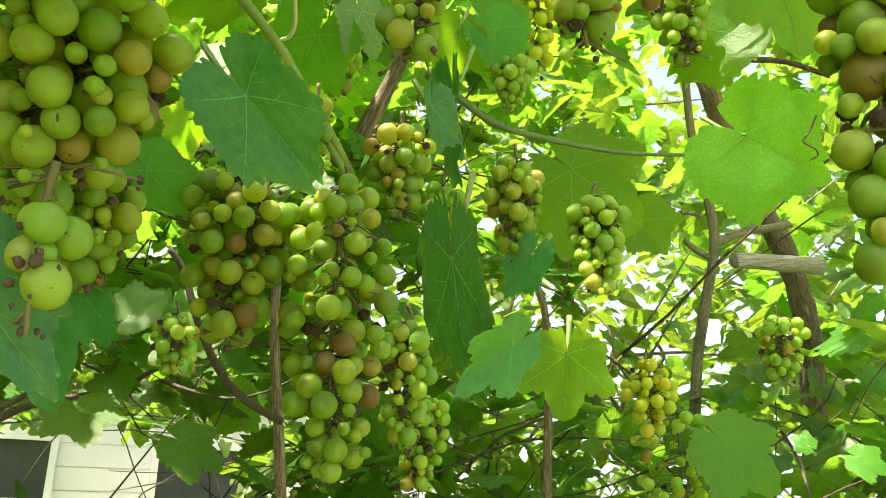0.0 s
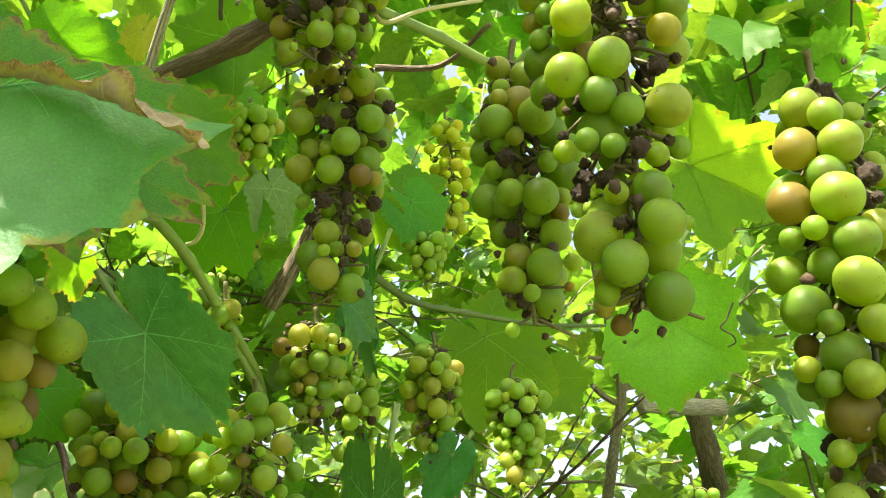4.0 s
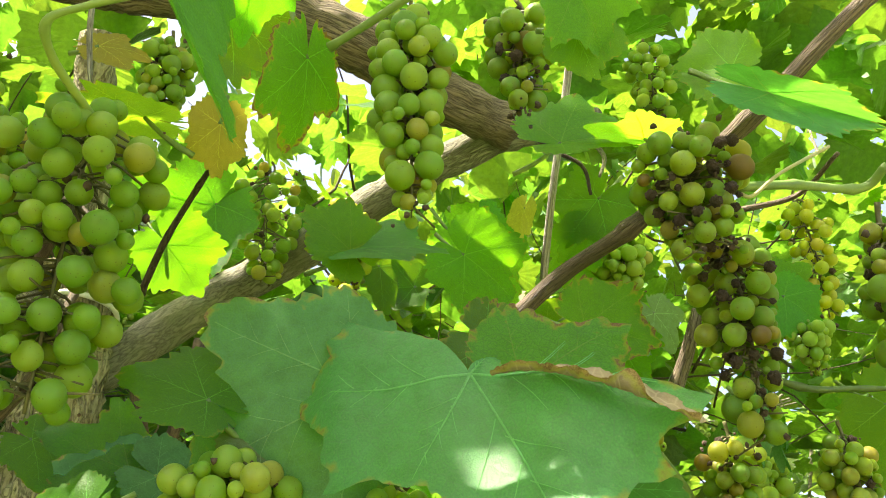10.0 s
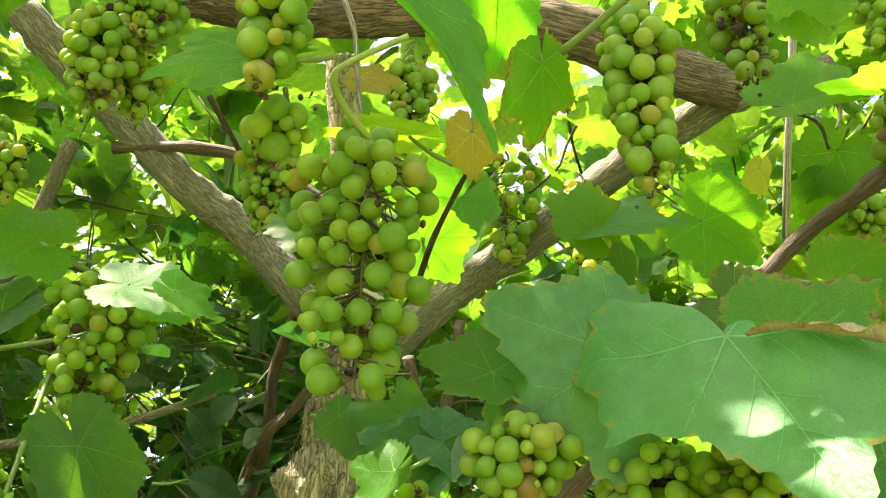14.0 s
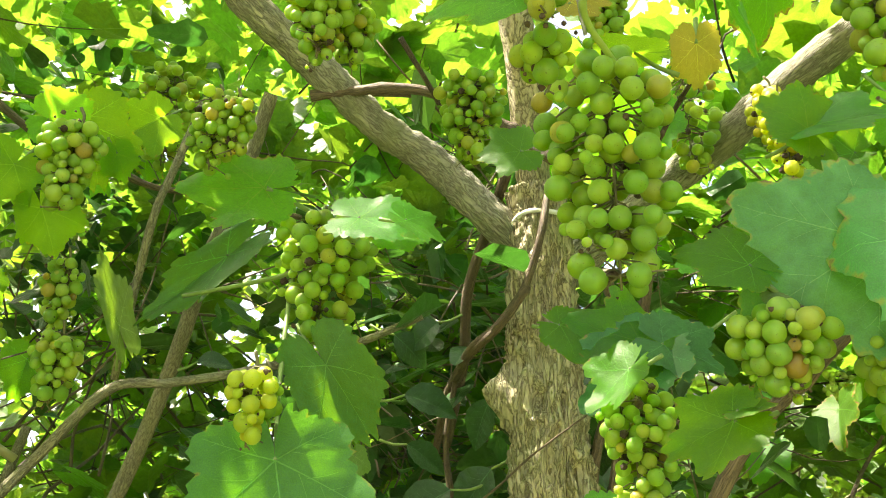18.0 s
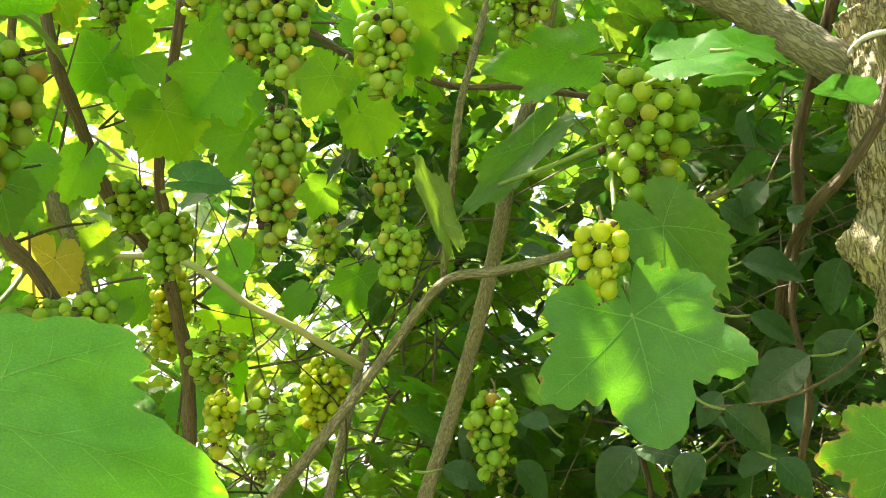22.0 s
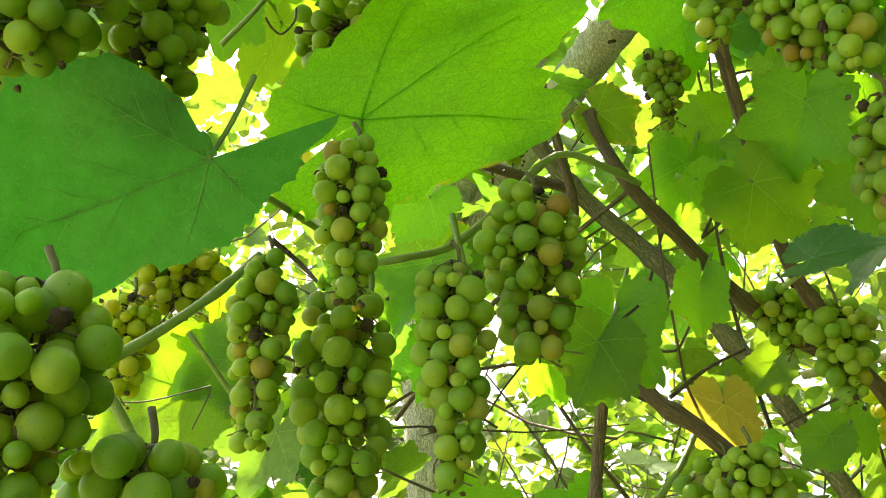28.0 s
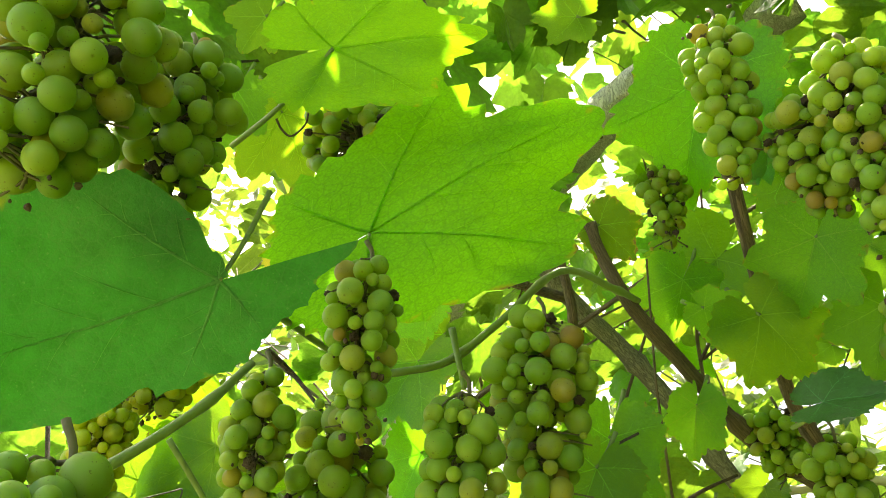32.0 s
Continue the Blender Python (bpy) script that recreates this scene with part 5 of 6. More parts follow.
leaf(vine_c, (-1.159, -0.521, 1.948), (-0.028, -0.641, -0.767), (0.991, -0.119, 0.063), 0.091, 10, "light")
leaf(vine_c, (-0.928, -0.581, 2.137), (-0.704, 0.098, -0.704), (0.535, 0.725, -0.434), 0.080, 8, "light")
leaf(vine_c, (-0.862, -0.589, 2.115), (-0.344, -0.532, -0.773), (0.813, 0.244, -0.529), 0.058, 8, "green")
leaf(vine_c, (-0.860, -0.569, 2.204), (-0.168, -0.754, -0.635), (0.804, 0.269, -0.531), 0.044, 8, "light")
leaf(vine_c, (-0.875, -0.263, 2.107), (0.280, -0.957, 0.075), (0.928, 0.250, -0.277), 0.038, 5, "green")
leaf(vine_c, (-1.081, -0.304, 1.812), (-0.244, -0.317, -0.916), (0.968, -0.023, -0.250), 0.083, 4, "green", wide=0.85)
leaf(vine_c, (-1.150, -0.232, 1.858), (-0.323, -0.289, -0.901), (0.925, -0.298, -0.236), 0.054, 12, "light", wide=0.8)
leaf(vine_c, (-0.960, -0.572, 1.712), (0.082, -0.440, -0.894), (0.968, 0.248, -0.034), 0.058, 9, "under", label="grey-green leaf underside with raised veins", wide=0.9)
leaf(vine_c, (-1.026, -0.574, 1.695), (-0.430, 0.365, -0.826), (0.325, 0.916, 0.236), 0.040, 9, "deep_shade")
leaf(vine_c, (-1.070, -0.705, 1.844), (0.382, -0.724, -0.574), (0.912, 0.396, 0.107), 0.087, 1, "light")
leaf(vine_c, (-1.050, -0.751, 1.801), (0.482, -0.689, -0.541), (0.866, 0.470, 0.174), 0.116, 3, "light")
leaf(vine_c, (-1.112, -0.501, 2.002), (-0.071, -0.708, -0.702), (0.945, 0.177, -0.275), 0.063, 3, "light")
leaf(vine_c, (-1.174, -0.575, 1.940), (-0.298, -0.260, -0.918), (0.954, -0.047, -0.296), 0.066, 5, "light")
leaf(vine_c, (-1.225, -0.542, 1.867), (-0.094, -0.471, -0.877), (0.995, -0.029, -0.091), 0.070, 5, "green")
leaf(vine_c, (-1.275, -0.429, 1.850), (-0.361, 0.183, -0.914), (0.688, 0.715, -0.129), 0.054, 5, "light")
leaf(vine_c, (-0.990, -0.597, 1.997), (-0.654, 0.154, -0.740), (0.458, 0.860, -0.226), 0.039, 5, "yellow")
leaf(vine_c, (-1.265, -0.243, 1.771), (-0.229, -0.061, -0.972), (0.927, -0.320, -0.198), 0.064, 13, "yellow", label="dry yellow-brown spotted leaf", wide=0.9)
leaf(vine_c, (-1.279, -0.188, 1.812), (-0.172, -0.678, -0.714), (0.948, -0.312, 0.068), 0.042, 6, "light")
leaf(vine_c, (-1.447, -0.152, 1.770), (-0.123, -0.741, -0.660), (0.932, -0.314, 0.179), 0.051, 6, "light")
leaf(vine_c, (-1.287, -0.513, 1.659), (0.434, -0.883, 0.179), (0.842, 0.468, 0.267), 0.109, 8, "light")
leaf(vine_c, (-1.415, -0.435, 1.684), (0.331, -0.714, 0.617), (0.834, 0.527, 0.162), 0.076, 8, "light")

leaf(vine_a, (-0.170, 0.599, 1.879), (-0.949, 0.210, -0.235), (-0.003, -0.751, -0.660), 0.066, 1, "light", wide=0.54)
leaf(vine_a, (0.073, 0.691, 1.684), (-0.518, 0.371, -0.771), (-0.412, -0.898, -0.155), 0.043, 6, "deep_shade", wide=0.65)
leaf(vine_a, (-0.192, 0.413, 1.585), (0.047, 0.334, -0.941), (0.015, -0.943, -0.334), 0.074, 9, "deep_shade", wide=0.72)

leaf(vine_b, (-0.303, 0.251, 1.990), (0.466, 0.697, -0.545), (0.348, -0.711, -0.611), 0.066, 1, "light", wide=0.66)
leaf(vine_b, (-0.239, 0.577, 1.969), (0.444, 0.695, -0.566), (0.331, -0.714, -0.617), 0.082, 6, "light", wide=0.69)
leaf(vine_b, (-0.122, 0.648, 1.988), (-0.748, -0.095, -0.657), (0.370, -0.882, -0.293), 0.068, 12, "light", wide=0.83)

leaf(vine_b, (-0.050, 0.413, 1.928), (-0.789, -0.615, 0.008), (0.05, -0.35, 0.93), 0.048, 6, "light", wide=0.9)
leaf(vine_b, (-0.333, 0.224, 1.885), (-0.757, -0.654, 0.014), (0.05, -0.35, 0.93), 0.059, 1, "light", wide=0.9)

# ---- the dark shrub's near leaves ----
shrub = holder('shrub', 'dark glossy oval-leaved shrub behind the grey trunk', 'shrub')
limb("stem", [(-1.024, 0.683, 1.331), (-0.977, 0.660, 1.491), (-0.910, 0.634, 1.619), (-0.901, 0.613, 1.723), (-0.873, 0.603, 1.810)], 0.0060, 0.0040, CANE, shrub, sides=8)
limb("stem", [(-1.123, 0.576, 1.327), (-1.098, 0.530, 1.491), (-1.062, 0.475, 1.607)], 0.0052, 0.0032, DARKTWIG, shrub, sides=8)
leaf(shrub, (-0.823, 0.541, 1.646), (-0.708, -0.552, -0.441), (0.431, -0.832, 0.349), 0.086, 14, "shrub", wide=1.15)
leaf(shrub, (-0.793, 0.585, 1.674), (-0.601, -0.304, -0.739), (0.297, -0.944, 0.147), 0.079, 16, "shrub", wide=1.15)
leaf(shrub, (-0.901, 0.481, 1.591), (0.470, 0.599, -0.648), (0.875, -0.409, 0.257), 0.068, 15, "shrub", wide=1.15)
leaf(shrub, (-1.028, 0.448, 1.556), (-0.465, -0.520, -0.717), (0.506, -0.820, 0.267), 0.080, 14, "shrub", wide=1.15)
leaf(shrub, (-1.248, 0.286, 1.540), (0.418, 0.868, -0.268), (0.766, -0.179, 0.617), 0.067, 16, "shrub", wide=1.15)
leaf(shrub, (-0.874, 0.506, 1.768), (0.678, 0.708, -0.197), (0.685, -0.510, 0.521), 0.074, 15, "shrub", wide=1.15)
leaf(shrub, (-0.810, 0.604, 1.770), (-0.516, -0.110, -0.850), (0.083, -0.993, 0.079), 0.072, 14, "shrub", wide=1.15)
leaf(shrub, (-1.030, 0.526, 1.547), (-0.564, -0.751, 0.345), (0.757, -0.302, 0.579), 0.065, 16, "shrub", wide=1.15)
leaf(shrub, (-1.169, 0.414, 1.598), (-0.448, -0.824, 0.346), (0.838, -0.252, 0.484), 0.044, 15, "shrub", wide=1.15)
leaf(shrub, (-1.156, 0.351, 1.545), (0.334, 0.653, -0.680), (0.913, -0.046, 0.404), 0.065, 14, "shrub", wide=1.15)
leaf(shrub, (-0.905, 0.542, 1.713), (0.553, 0.678, -0.485), (0.813, -0.312, 0.491), 0.064, 16, "shrub", wide=1.15)
leaf(shrub, (-0.977, 0.510, 1.549), (-0.450, -0.413, -0.792), (0.412, -0.883, 0.226), 0.062, 15, "shrub", wide=1.15)
leaf(shrub, (-1.261, 0.352, 1.611), (-0.337, -0.419, -0.843), (0.461, -0.854, 0.240), 0.059, 14, "shrub", wide=1.15)
leaf(shrub, (-1.141, 0.505, 1.713), (-0.591, -0.632, -0.502), (0.393, -0.768, 0.505), 0.050, 16, "shrub", wide=1.15)
leaf(shrub, (-1.099, 0.327, 1.819), (0.556, 0.826, 0.097), (0.644, -0.501, 0.578), 0.048, 15, "shrub", wide=1.15)
leaf(shrub, (-0.984, 0.561, 1.629), (-0.570, -0.464, -0.678), (0.313, -0.886, 0.342), 0.055, 14, "shrub", wide=1.15)
leaf(shrub, (-0.884, 0.536, 1.536), (0.456, 0.508, -0.731), (0.875, -0.404, 0.266), 0.055, 16, "shrub", wide=1.15)
leaf(shrub, (-0.683, 0.704, 1.733), (-0.530, -0.070, -0.845), (-0.057, -0.991, 0.118), 0.068, 15, "shrub", wide=1.15)
leaf(shrub, (-0.711, 0.665, 1.582), (0.334, 0.337, -0.880), (0.905, -0.376, 0.200), 0.051, 14, "shrub", wide=1.15)
leaf(shrub, (-0.683, 0.717, 1.692), (0.213, 0.345, -0.914), (0.914, -0.401, 0.062), 0.060, 16, "shrub", wide=1.15)
leaf(shrub, (-1.035, 0.499, 1.836), (-0.623, -0.422, -0.659), (0.401, -0.895, 0.195), 0.047, 15, "shrub", wide=1.15)
leaf(shrub, (-0.872, 0.566, 1.884), (-0.735, -0.395, -0.552), (0.346, -0.918, 0.196), 0.059, 14, "shrub", wide=1.15)
leaf(shrub, (-0.922, 0.528, 1.867), (0.394, 0.698, -0.598), (0.916, -0.352, 0.192), 0.066, 16, "shrub", wide=1.15)
limb("tendril", [(0.331, 0.700, 1.822), (0.326, 0.709, 1.809), (0.322, 0.714, 1.803), (0.331, 0.713, 1.796), (0.334, 0.715, 1.790), (0.328, 0.720, 1.787)], 0.0009, 0.0007, DARKTWIG, vine_a)
limb("tendril", [(-0.779, -0.479, 1.984), (-0.786, -0.478, 1.979), (-0.793, -0.473, 1.976), (-0.793, -0.462, 1.984), (-0.788, -0.457, 1.992)], 0.0010, 0.0007, DARKTWIG, vine_c)
limb("tendril", [(-0.885, -0.719, 1.742), (-0.932, -0.701, 1.749), (-0.982, -0.683, 1.772), (-0.990, -0.674, 1.773), (-0.989, -0.690, 1.736)], 0.0008, 0.0007, CANE, vine_c)
limb("tendril", [(-0.099, 0.495, 1.799), (-0.099, 0.505, 1.784), (-0.103, 0.510, 1.776), (-0.109, 0.510, 1.773)], 0.0016, 0.0012, PALE, vine_a)
limb("tendril", [(0.001, 0.375, 1.844), (0.009, 0.377, 1.840), (0.029, 0.386, 1.858), (0.064, 0.400, 1.880)], 0.0013, 0.0011, PALE, vine_a)

# ---- grape clusters ----
cluster((-0.142, 0.309, 1.660), 0.085, 0.085, 0.0160, 190, "olive", 0.06)
cluster((-0.129, 0.286, 1.563), 0.050, 0.026, 0.0160, 191, "green", 0.06)
cluster((-0.169, 0.406, 1.632), 0.070, 0.052, 0.0160, 192, "olive", 0.1)
cluster((-0.135, 0.544, 1.693), 0.126, 0.075, 0.0166, 193, "olive", 0.12)
cluster((-0.067, 0.560, 1.690), 0.208, 0.083, 0.0166, 194, "olive", 0.08)
cluster((-0.033, 0.611, 1.761), 0.082, 0.053, 0.0160, 195, "olive", 0.15)
cluster((-0.028, 0.666, 1.620), 0.101, 0.049, 0.0160, 196, "green", 0.06)
cluster((-0.026, 0.933, 1.608), 0.108, 0.062, 0.0160, 197, "green", 0.06)
cluster((0.061, 0.697, 1.776), 0.098, 0.055, 0.0160, 198, "olive", 0.15)
cluster((0.144, 0.772, 1.774), 0.105, 0.058, 0.0165, 199, "green", 0.1)
cluster((0.160, 0.264, 1.724), 0.200, 0.046, 0.0160, 200, "olive", 0.12, lean=(-0.09, 0.0))
cluster((0.202, 0.646, 1.916), 0.082, 0.053, 0.0160, 201, "green", 0.2)
cluster((0.229, 0.978, 1.657), 0.089, 0.067, 0.0160, 202, "yellow", 0.06, far=True)
cluster((0.277, 1.068, 1.628), 0.150, 0.124, 0.0160, 203, "green", 0.06, far=True)
cluster((0.063, 0.746, 1.910), 0.059, 0.051, 0.0160, 204, "green", 0.06)
cluster((0.394, 1.010, 1.720), 0.082, 0.065, 0.0160, 205, "green", 0.06, far=True)
cluster((-0.280, 0.870, 1.679), 0.070, 0.049, 0.0160, 206, "green", 0.06)
cluster((-0.114, 0.784, 1.961), 0.076, 0.055, 0.0160, 207, "green", 0.06)
cluster((0.078, 0.249, 1.770), 0.151, 0.057, 0.0148, 208, "olive", 0.35)
cluster((0.065, 0.332, 1.780), 0.133, 0.049, 0.0157, 209, "olive", 0.2)
cluster((-0.026, 0.353, 1.872), 0.083, 0.076, 0.0159, 210, "olive", 0.3)
cluster((-0.013, 0.404, 1.830), 0.141, 0.058, 0.0157, 211, "olive", 0.35)
cluster((0.095, 0.812, 2.089), 0.160, 0.063, 0.0160, 212, "yellow", 0.05, far=True)
cluster((-0.214, 0.318, 1.670), 0.093, 0.069, 0.0160, 213, "green", 0.06)
cluster((-0.176, 0.359, 1.668), 0.085, 0.062, 0.0174, 214, "green", 0.06)
cluster((-0.001, 0.796, 1.795), 0.117, 0.054, 0.0182, 215, "green", 0.06)
cluster((-0.093, 0.573, 1.763), 0.055, 0.034, 0.0160, 216, "olive", 0.06)
cluster((-0.100, 0.654, 1.976), 0.052, 0.059, 0.0160, 217, "green", 0.06)
cluster((-0.180, 0.279, 1.973), 0.167, 0.059, 0.0185, 218, "green", 0.08)
cluster((-0.121, 0.342, 2.011), 0.099, 0.053, 0.0169, 219, "olive", 0.2)
cluster((-0.341, 0.193, 1.868), 0.190, 0.108, 0.0176, 220, "green", 0.05)
cluster((-0.287, 0.053, 1.878), 0.093, 0.047, 0.0167, 221, "green", 0.03)
cluster((-0.319, 0.093, 1.819), 0.043, 0.042, 0.0167, 222, "green", 0.03)
cluster((-0.487, 0.618, 2.148), 0.158, 0.091, 0.0185, 223, "green", 0.1, far=True)
cluster((-0.433, 0.349, 2.094), 0.102, 0.051, 0.0160, 224, "green", 0.06)
cluster((-0.383, 0.609, 2.073), 0.097, 0.053, 0.0160, 225, "yellow", 0.1, far=True)
cluster((-0.039, 0.677, 2.249), 0.146, 0.058, 0.0160, 226, "green", 0.06, far=True)
cluster((-0.580, 0.150, 2.109), 0.076, 0.069, 0.0160, 227, "green", 0.06)
cluster((-0.612, 0.135, 2.083), 0.115, 0.069, 0.0160, 228, "green", 0.06)
cluster((-0.603, 0.341, 2.052), 0.110, 0.080, 0.0160, 229, "green", 0.06)
cluster((-0.803, 0.303, 1.933), 0.165, 0.122, 0.0205, 230, "green", 0.02)
cluster((-0.825, 0.356, 1.809), 0.063, 0.045, 0.0205, 231, "green", 0.02)
cluster((-0.691, 0.153, 1.696), 0.074, 0.046, 0.0172, 232, "yellow", 0.02)
cluster((-0.726, 0.189, 1.703), 0.069, 0.039, 0.0166, 233, "green", 0.02)
cluster((-1.176, 0.264, 2.306), 0.186, 0.128, 0.0185, 234, "green", 0.05)
cluster((-0.800, 0.143, 2.023), 0.098, 0.073, 0.0160, 235, "green", 0.06, far=True)
cluster((-0.618, 0.179, 2.065), 0.074, 0.057, 0.0160, 236, "green", 0.06)
cluster((-0.775, 0.152, 2.011), 0.073, 0.055, 0.0160, 237, "green", 0.06)
cluster((-0.345, 0.541, 2.012), 0.106, 0.055, 0.0160, 238, "yellow", 0.1)
cluster((-0.463, 0.400, 1.694), 0.145, 0.080, 0.0160, 239, "green", 0.06)
cluster((-0.273, 0.264, 1.680), 0.063, 0.068, 0.0160, 240, "green", 0.06)
cluster((-0.819, 0.009, 1.937), 0.103, 0.062, 0.0160, 241, "green", 0.06)
cluster((-0.842, -0.082, 1.820), 0.153, 0.051, 0.0160, 242, "olive", 0.1)
cluster((-0.867, -0.110, 1.960), 0.097, 0.068, 0.0160, 243, "green", 0.06)
cluster((-1.157, -0.125, 1.821), 0.100, 0.062, 0.0185, 244, "green", 0.02)
cluster((-0.996, 0.090, 1.868), 0.096, 0.050, 0.0160, 245, "green", 0.06, far=True)
cluster((-0.953, 0.084, 1.768), 0.082, 0.055, 0.0160, 246, "green", 0.06)
cluster((-1.129, 0.062, 1.830), 0.067, 0.044, 0.0160, 247, "green", 0.06, far=True)
cluster((-1.440, 0.172, 1.719), 0.132, 0.087, 0.0185, 248, "yellow", 0.02)
cluster((-1.430, -0.075, 1.831), 0.147, 0.067, 0.0185, 249, "yellow", 0.02)
cluster((-1.213, -0.033, 1.619), 0.090, 0.044, 0.0160, 250, "yellow", 0.06, far=True)
cluster((-1.060, 0.259, 1.620), 0.112, 0.067, 0.0175, 251, "green", 0.02)
cluster((-1.307, -0.028, 1.714), 0.090, 0.088, 0.0160, 252, "green", 0.06, far=True)
cluster((-1.199, 0.024, 1.621), 0.119, 0.080, 0.0160, 253, "green", 0.06, far=True)
cluster((-1.196, -0.245, 1.703), 0.154, 0.108, 0.0195, 254, "green", 0.03)
cluster((-0.983, -0.263, 1.615), 0.070, 0.046, 0.0160, 255, "green", 0.03)
cluster((-0.886, -0.311, 1.841), 0.140, 0.080, 0.0190, 256, "green", 0.05)
cluster((-0.826, -0.346, 1.765), 0.151, 0.054, 0.0180, 257, "green", 0.05)
cluster((-0.861, -0.446, 1.785), 0.194, 0.078, 0.0205, 258, "green", 0.05)
cluster((-0.798, -0.472, 1.785), 0.142, 0.048, 0.0160, 259, "green", 0.08)
cluster((-0.779, -0.395, 1.844), 0.120, 0.053, 0.0160, 260, "green", 0.06)
cluster((-0.577, -0.460, 1.904), 0.129, 0.100, 0.0190, 261, "green", 0.05)
cluster((-0.661, -0.464, 1.941), 0.139, 0.080, 0.0190, 262, "green", 0.05)
cluster((-0.559, -0.382, 1.647), 0.085, 0.060, 0.0160, 263, "green", 0.05)
cluster((-0.608, -0.371, 1.600), 0.048, 0.058, 0.0160, 264, "green", 0.08)
cluster((-0.894, -0.644, 1.879), 0.075, 0.091, 0.0160, 265, "yellow", 0.15)
cluster((-0.853, -0.649, 1.813), 0.098, 0.055, 0.0160, 266, "yellow", 0.05)
cluster((-0.841, -0.440, 2.018), 0.075, 0.099, 0.0160, 267, "olive", 0.15)
cluster((-0.870, -0.161, 2.058), 0.159, 0.054, 0.0170, 268, "green", 0.1)
cluster((-0.816, -0.091, 1.956), 0.136, 0.054, 0.0155, 269, "green", 0.1)
cluster((-1.061, -0.227, 2.068), 0.091, 0.051, 0.0160, 270, "olive", 0.3)
cluster((-0.939, -0.340, 1.983), 0.087, 0.048, 0.0160, 271, "olive", 0.3)
cluster((-0.978, -0.447, 1.961), 0.041, 0.037, 0.0160, 272, "olive", 0.3)
cluster((-1.234, -0.166, 1.875), 0.074, 0.068, 0.0160, 273, "green", 0.06)
cluster((-1.026, -0.206, 1.671), 0.077, 0.058, 0.0160, 274, "green", 0.06)

# ---- masses of foliage ----
rs = np.random.RandomState(4)


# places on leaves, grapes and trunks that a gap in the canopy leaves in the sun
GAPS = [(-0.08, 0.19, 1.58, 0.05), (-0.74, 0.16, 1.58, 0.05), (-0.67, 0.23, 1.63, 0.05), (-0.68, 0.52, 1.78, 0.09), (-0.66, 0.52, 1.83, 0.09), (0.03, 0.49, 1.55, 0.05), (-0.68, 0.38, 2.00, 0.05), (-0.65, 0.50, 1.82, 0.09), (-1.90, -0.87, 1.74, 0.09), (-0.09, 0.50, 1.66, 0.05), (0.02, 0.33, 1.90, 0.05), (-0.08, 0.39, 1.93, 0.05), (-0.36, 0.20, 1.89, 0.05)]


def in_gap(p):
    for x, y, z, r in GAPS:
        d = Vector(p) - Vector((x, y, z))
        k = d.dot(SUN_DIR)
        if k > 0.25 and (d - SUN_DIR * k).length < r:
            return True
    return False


def opening(p):
    """True where the garden lies open (the way to the house, round the saplings and behind the canes) or leaves are cut
    away for sun.
    """
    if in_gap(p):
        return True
    dx, dy = p[0] + 0.3, p[1] - 0.1
    # lane cleared towards the sun so that it reaches the leaning trunk
    lane = Vector(p) - Vector((-1.89, -0.87, 1.85))
    if (lane - SUN_DIR * max(0.0, lane.dot(SUN_DIR))).length < 0.42 and lane.z > -0.6:
        return True
    a, r = math.degrees(math.atan2(dy, dx)) % 360, math.hypot(dx, dy)
    if 165 < a < 216 and r > 1.5 and p[2] - 1.5 > 0.62 * r and rs.rand() < 0.55:
        return True
    if (a > 242 or a < 42) and (r < 9 or p[2] > 2.6):
        return True
    if 100 < a < 116 and r > 1.6 and 1.2 < p[2] < 1.5 + 0.11 * r:
        return True
    if 52 < a < 82 and r < 2.2 and (p[2] > 1.8 or r < 1.5):
        return True
    return 165 < a < 235 and r < 2.4 and rs.rand() < 0.6


def shell(n, r0, r1, z0, z1, thin=0.0, grain=1.6):
    """Scattered places in a ring round the arbour, in clumps, leaving openings."""
    out = []
    while len(out) < n:
        a, r, z = rs.uniform(0, 2 * math.pi), math.sqrt(rs.uniform(r0 * r0, r1 * r1)), rs.uniform(z0, z1)
        p = (-0.3 + r * math.cos(a), 0.1 + r * math.sin(a), z)
        if noise.noise(Vector(p) * grain) > -0.15 + thin + 0.25 * rs.rand() and not opening(p):
            out.append(p)
    return out


leaf_mass("vine_foliage", shell(8600, 1.3, 2.7, 0.4, 3.0, thin=0.0), MASS_LEAF, "mass of green vine leaves round the arbour", "foliage", sizes=(0.045, 0.085), seed=2)
canopy = [p for p in ((rs.uniform(-2.8, 1.6), rs.uniform(-1.0, 2.8), rs.uniform(2.4, 3.1)) for _ in range(4000)) if noise.noise(Vector(p) * 2.0) > -0.03 and not (Vector(p) - Vector((-1.89, -0.87, 1.85)) - SUN_DIR * 0.85).length < 0.55 and p[0] - p[1] < 1.5]
# extra clumps, mostly out of view, added to shade chosen leaves and bunches
canopy += [(-0.62 + rs.normal() * 0.16, -0.20 + rs.normal() * 0.16, rs.uniform(2.38, 2.6)) for _ in range(70)]
canopy += [(-0.08 + rs.normal() * 0.25, 1.12 + rs.normal() * 0.25, 2.7 + rs.normal() * 0.12) for _ in range(170)]
canopy += [(-1.22 + rs.normal() * 0.13, -0.69 + rs.normal() * 0.13, 2.52 + rs.normal() * 0.05) for _ in range(45)]
canopy = [p for p in canopy if not (p[0] < -1.35 and -1.2 < p[1] < 0.35 and rs.rand() < 0.5)]
canopy += [(rs.uniform(-3.0, -1.5), rs.uniform(0.3, 1.5), rs.uniform(3.2, 3.6)) for _ in range(450)]
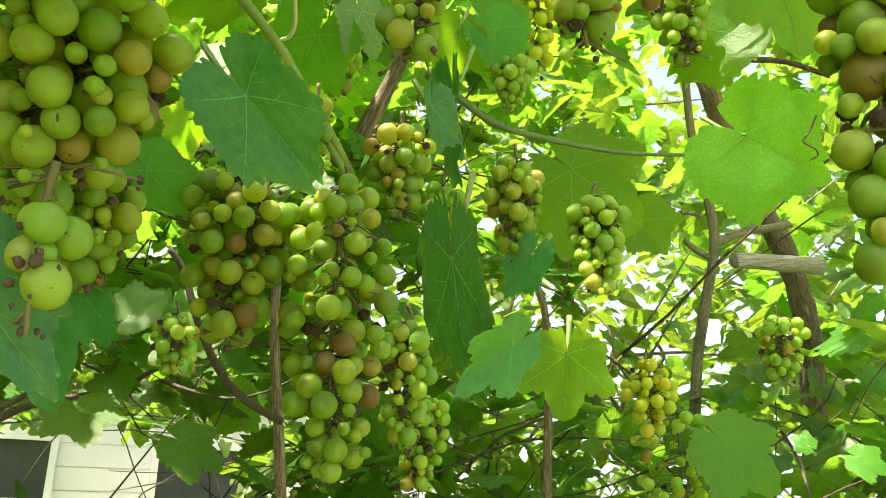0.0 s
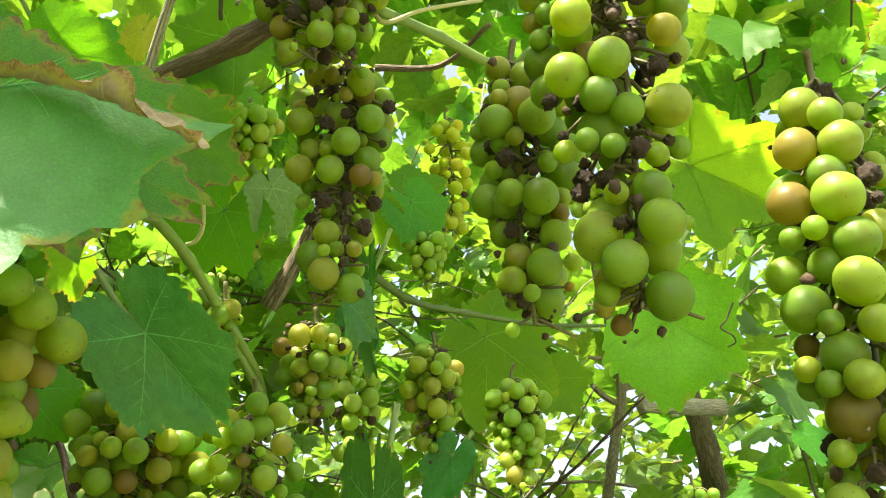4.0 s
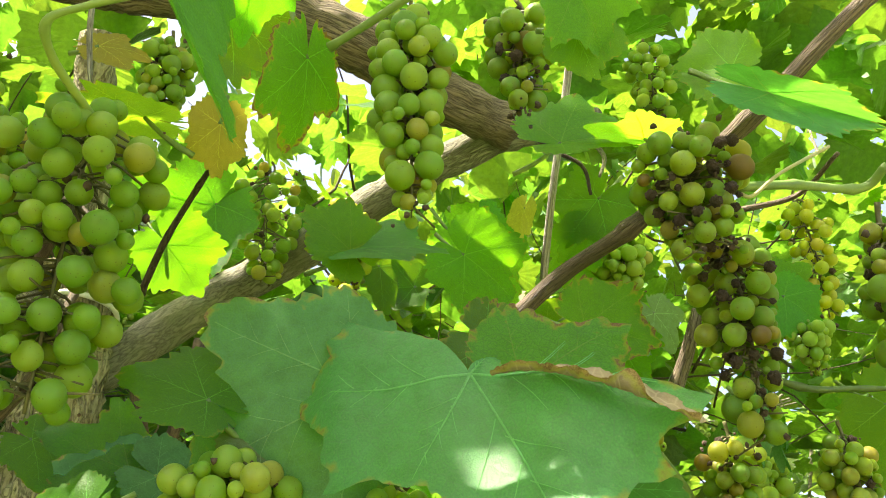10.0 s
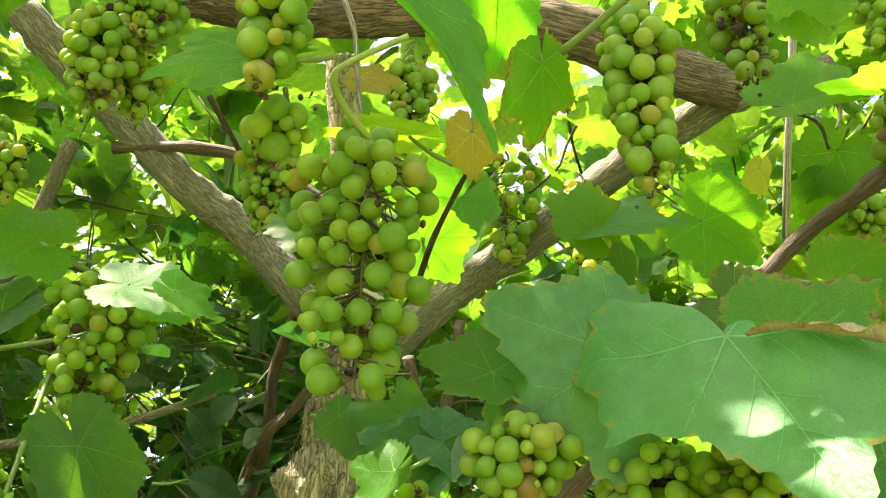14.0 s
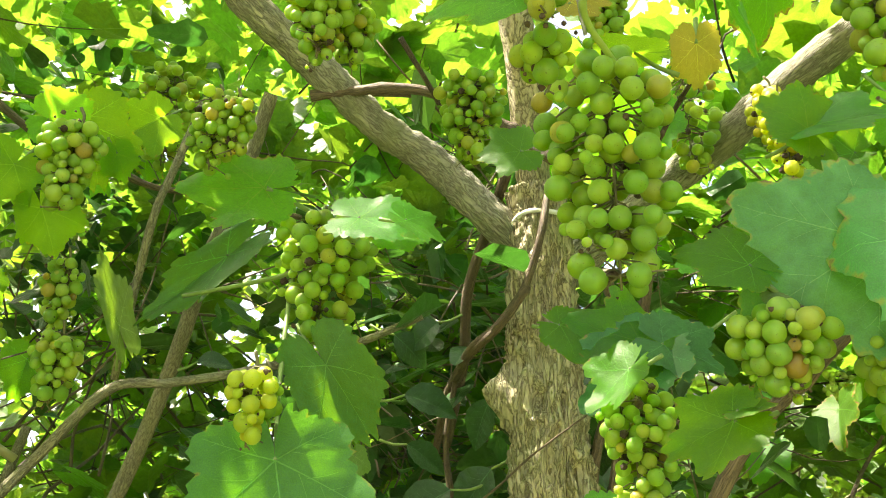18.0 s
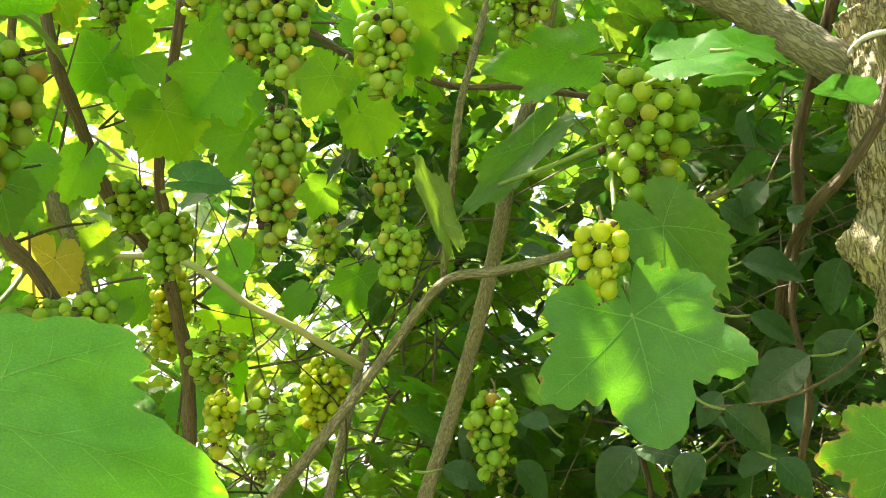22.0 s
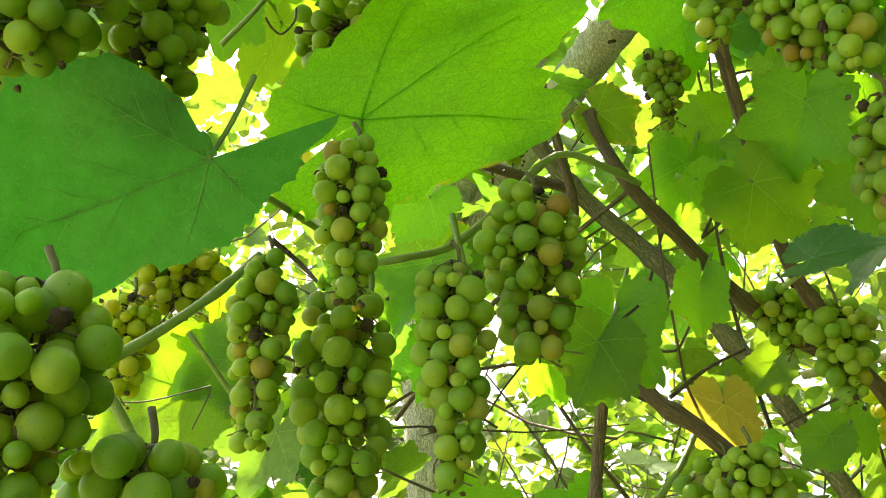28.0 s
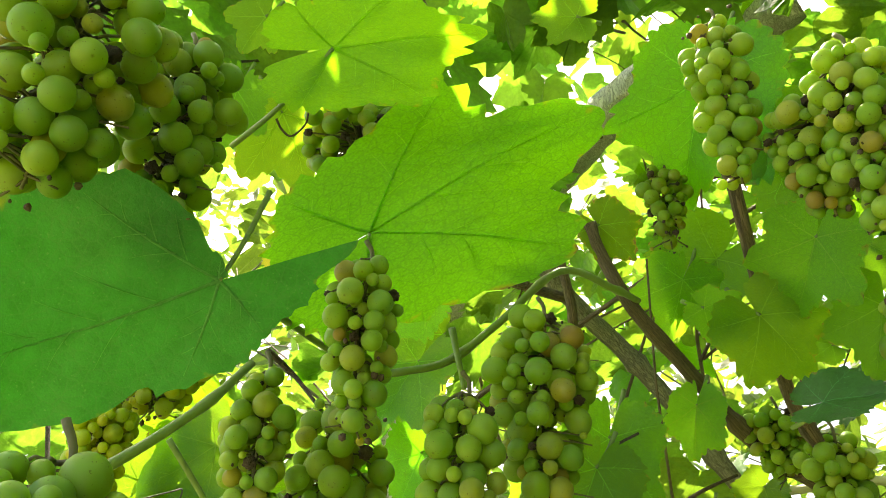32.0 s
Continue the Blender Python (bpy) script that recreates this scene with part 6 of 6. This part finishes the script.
canopy += [(-0.58 + rs.normal() * 0.07, 0.08 + rs.normal() * 0.07, rs.uniform(2.4, 2.6)) for _ in range(36)]
canopy += [(-0.39 + rs.normal() * 0.06, -0.19 + rs.normal() * 0.06, rs.uniform(2.4, 2.6)) for _ in range(16)]
canopy += [(-2.0 + rs.normal() * 0.3, 0.0 + rs.normal() * 0.22, 2.75 + rs.normal() * 0.12) for _ in range(120)]
canopy += [(-1.16 + rs.normal() * 0.1, -0.33 + rs.normal() * 0.1, 2.55 + rs.normal() * 0.05) for _ in range(25)]
canopy += [(-1.56 + rs.normal() * 0.25, 0.12 + rs.normal() * 0.25, 3.0 + rs.normal() * 0.1) for _ in range(90)]
canopy += [(-0.50 + rs.normal() * 0.1, -0.22 + rs.normal() * 0.1, 2.6 + rs.normal() * 0.06) for _ in range(45)]
canopy += [(-0.89 + rs.normal() * 0.07, -0.76 + rs.normal() * 0.07, 2.5 + rs.normal() * 0.05) for _ in range(26)]
canopy += [(-1.18 + rs.normal() * 0.06, -0.14 + rs.normal() * 0.06, 2.6 + rs.normal() * 0.05) for _ in range(18)]
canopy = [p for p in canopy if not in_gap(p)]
leaf_mass("vine_canopy", canopy, MASS_LEAF, "sunlit canopy of vine leaves over the arbour, with clumps added for shade", "foliage", sizes=(0.05, 0.09), seed=3)
leaf_mass("hedge_foliage", shell(21000, 2.8, 6.5, 0.1, 4.2, thin=0.06), MASS_FAR, "bright green bushes beyond the arbour", "foliage", shape="oval", sizes=(0.09, 0.19), seed=5)
leaf_mass("tree_foliage", shell(13000, 7.0, 13.0, 0.5, 10.0, grain=0.6, thin=0.08), MASS_FAR, "sunlit tree crowns beyond the garden", "foliage", shape="oval", sizes=(0.16, 0.34), seed=6)
shrub_spots = [(-1.25 + rs.normal() * 0.36, 0.95 + rs.normal() * 0.24, rs.uniform(0.4, 2.2)) for _ in range(2300)]
shrub_spots += [(-1.96 + rs.normal() * 0.16, 0.40 + rs.normal() * 0.16, rs.uniform(2.01, 2.81)) for _ in range(420)]
leaf_mass("shrub_foliage", shrub_spots, SHRUB_MASS, "dark glossy oval shrub leaves behind the trunk", "shrub", shape="oval", sizes=(0.045, 0.09), seed=7)
twig_mass("arbour_twigs", shell(700, 1.25, 2.2, 0.8, 2.7), DARKTWIG, "tangle of thin dark twigs in the vines", 0.45, 0.0026, 3)
twig_mass("hedge_twigs", shell(420, 2.0, 3.6, 0.6, 3.0), GREYBARK, "grey branches inside the bushes", 0.8, 0.005, 8)
twig_mass("shrub_twigs", [(-1.2 + rs.normal() * 0.35, 0.98 + rs.normal() * 0.2, rs.uniform(1.0, 2.2)) for _ in range(260)], CANE, "thin brown twigs inside the shrub", 0.4, 0.0019, 4)
for k in range(110):
    r, a, z = rs.uniform(1.3, 2.3), radians(rs.uniform(150, 215)), rs.uniform(1.2, 2.0)
    p, d = Vector((-0.3 + r * math.cos(a), 0.1 + r * math.sin(a), z)), Vector((rs.normal(), rs.normal(), rs.normal() * 0.7 + 0.9)).normalized()
    line, step = [p], 0.75 * rs.uniform(0.5, 1.4) / 4
    for q in range(4):
        d = (d + Vector((rs.normal(), rs.normal(), rs.normal())) * 0.25).normalized()
        line.append(line[-1] + d * step)
    w = 0.0032 * rs.uniform(0.5, 1.5)
    limb("cane", line, w, w * 0.4, CANE, vine_c, sides=5, steps=2, rough=0.1)
far_grapes("far_grape_clusters", shell(80, 1.35, 2.2, 1.5, 2.6), "distant green grape bunches among the leaves")

# single leaves further back on the vines
spots = shell(110, 1.15, 1.75, 1.55, 2.75, thin=-0.1)
for i, p in enumerate(spots):
    tip = (rs.normal() * 0.6, rs.normal() * 0.6, -0.55 - 0.4 * rs.rand())
    face = (rs.normal() * 0.6 - 0.15 * p[0], rs.normal() * 0.6 - 0.5 * p[1], 0.7 + 0.3 * rs.rand())
    leaf((vine_a, vine_b, vine_c)[i % 3], p, tip, face, rs.uniform(0.055, 0.085), int(rs.randint(14)), ("green", "light", "light", "green", "worn")[i % 5])
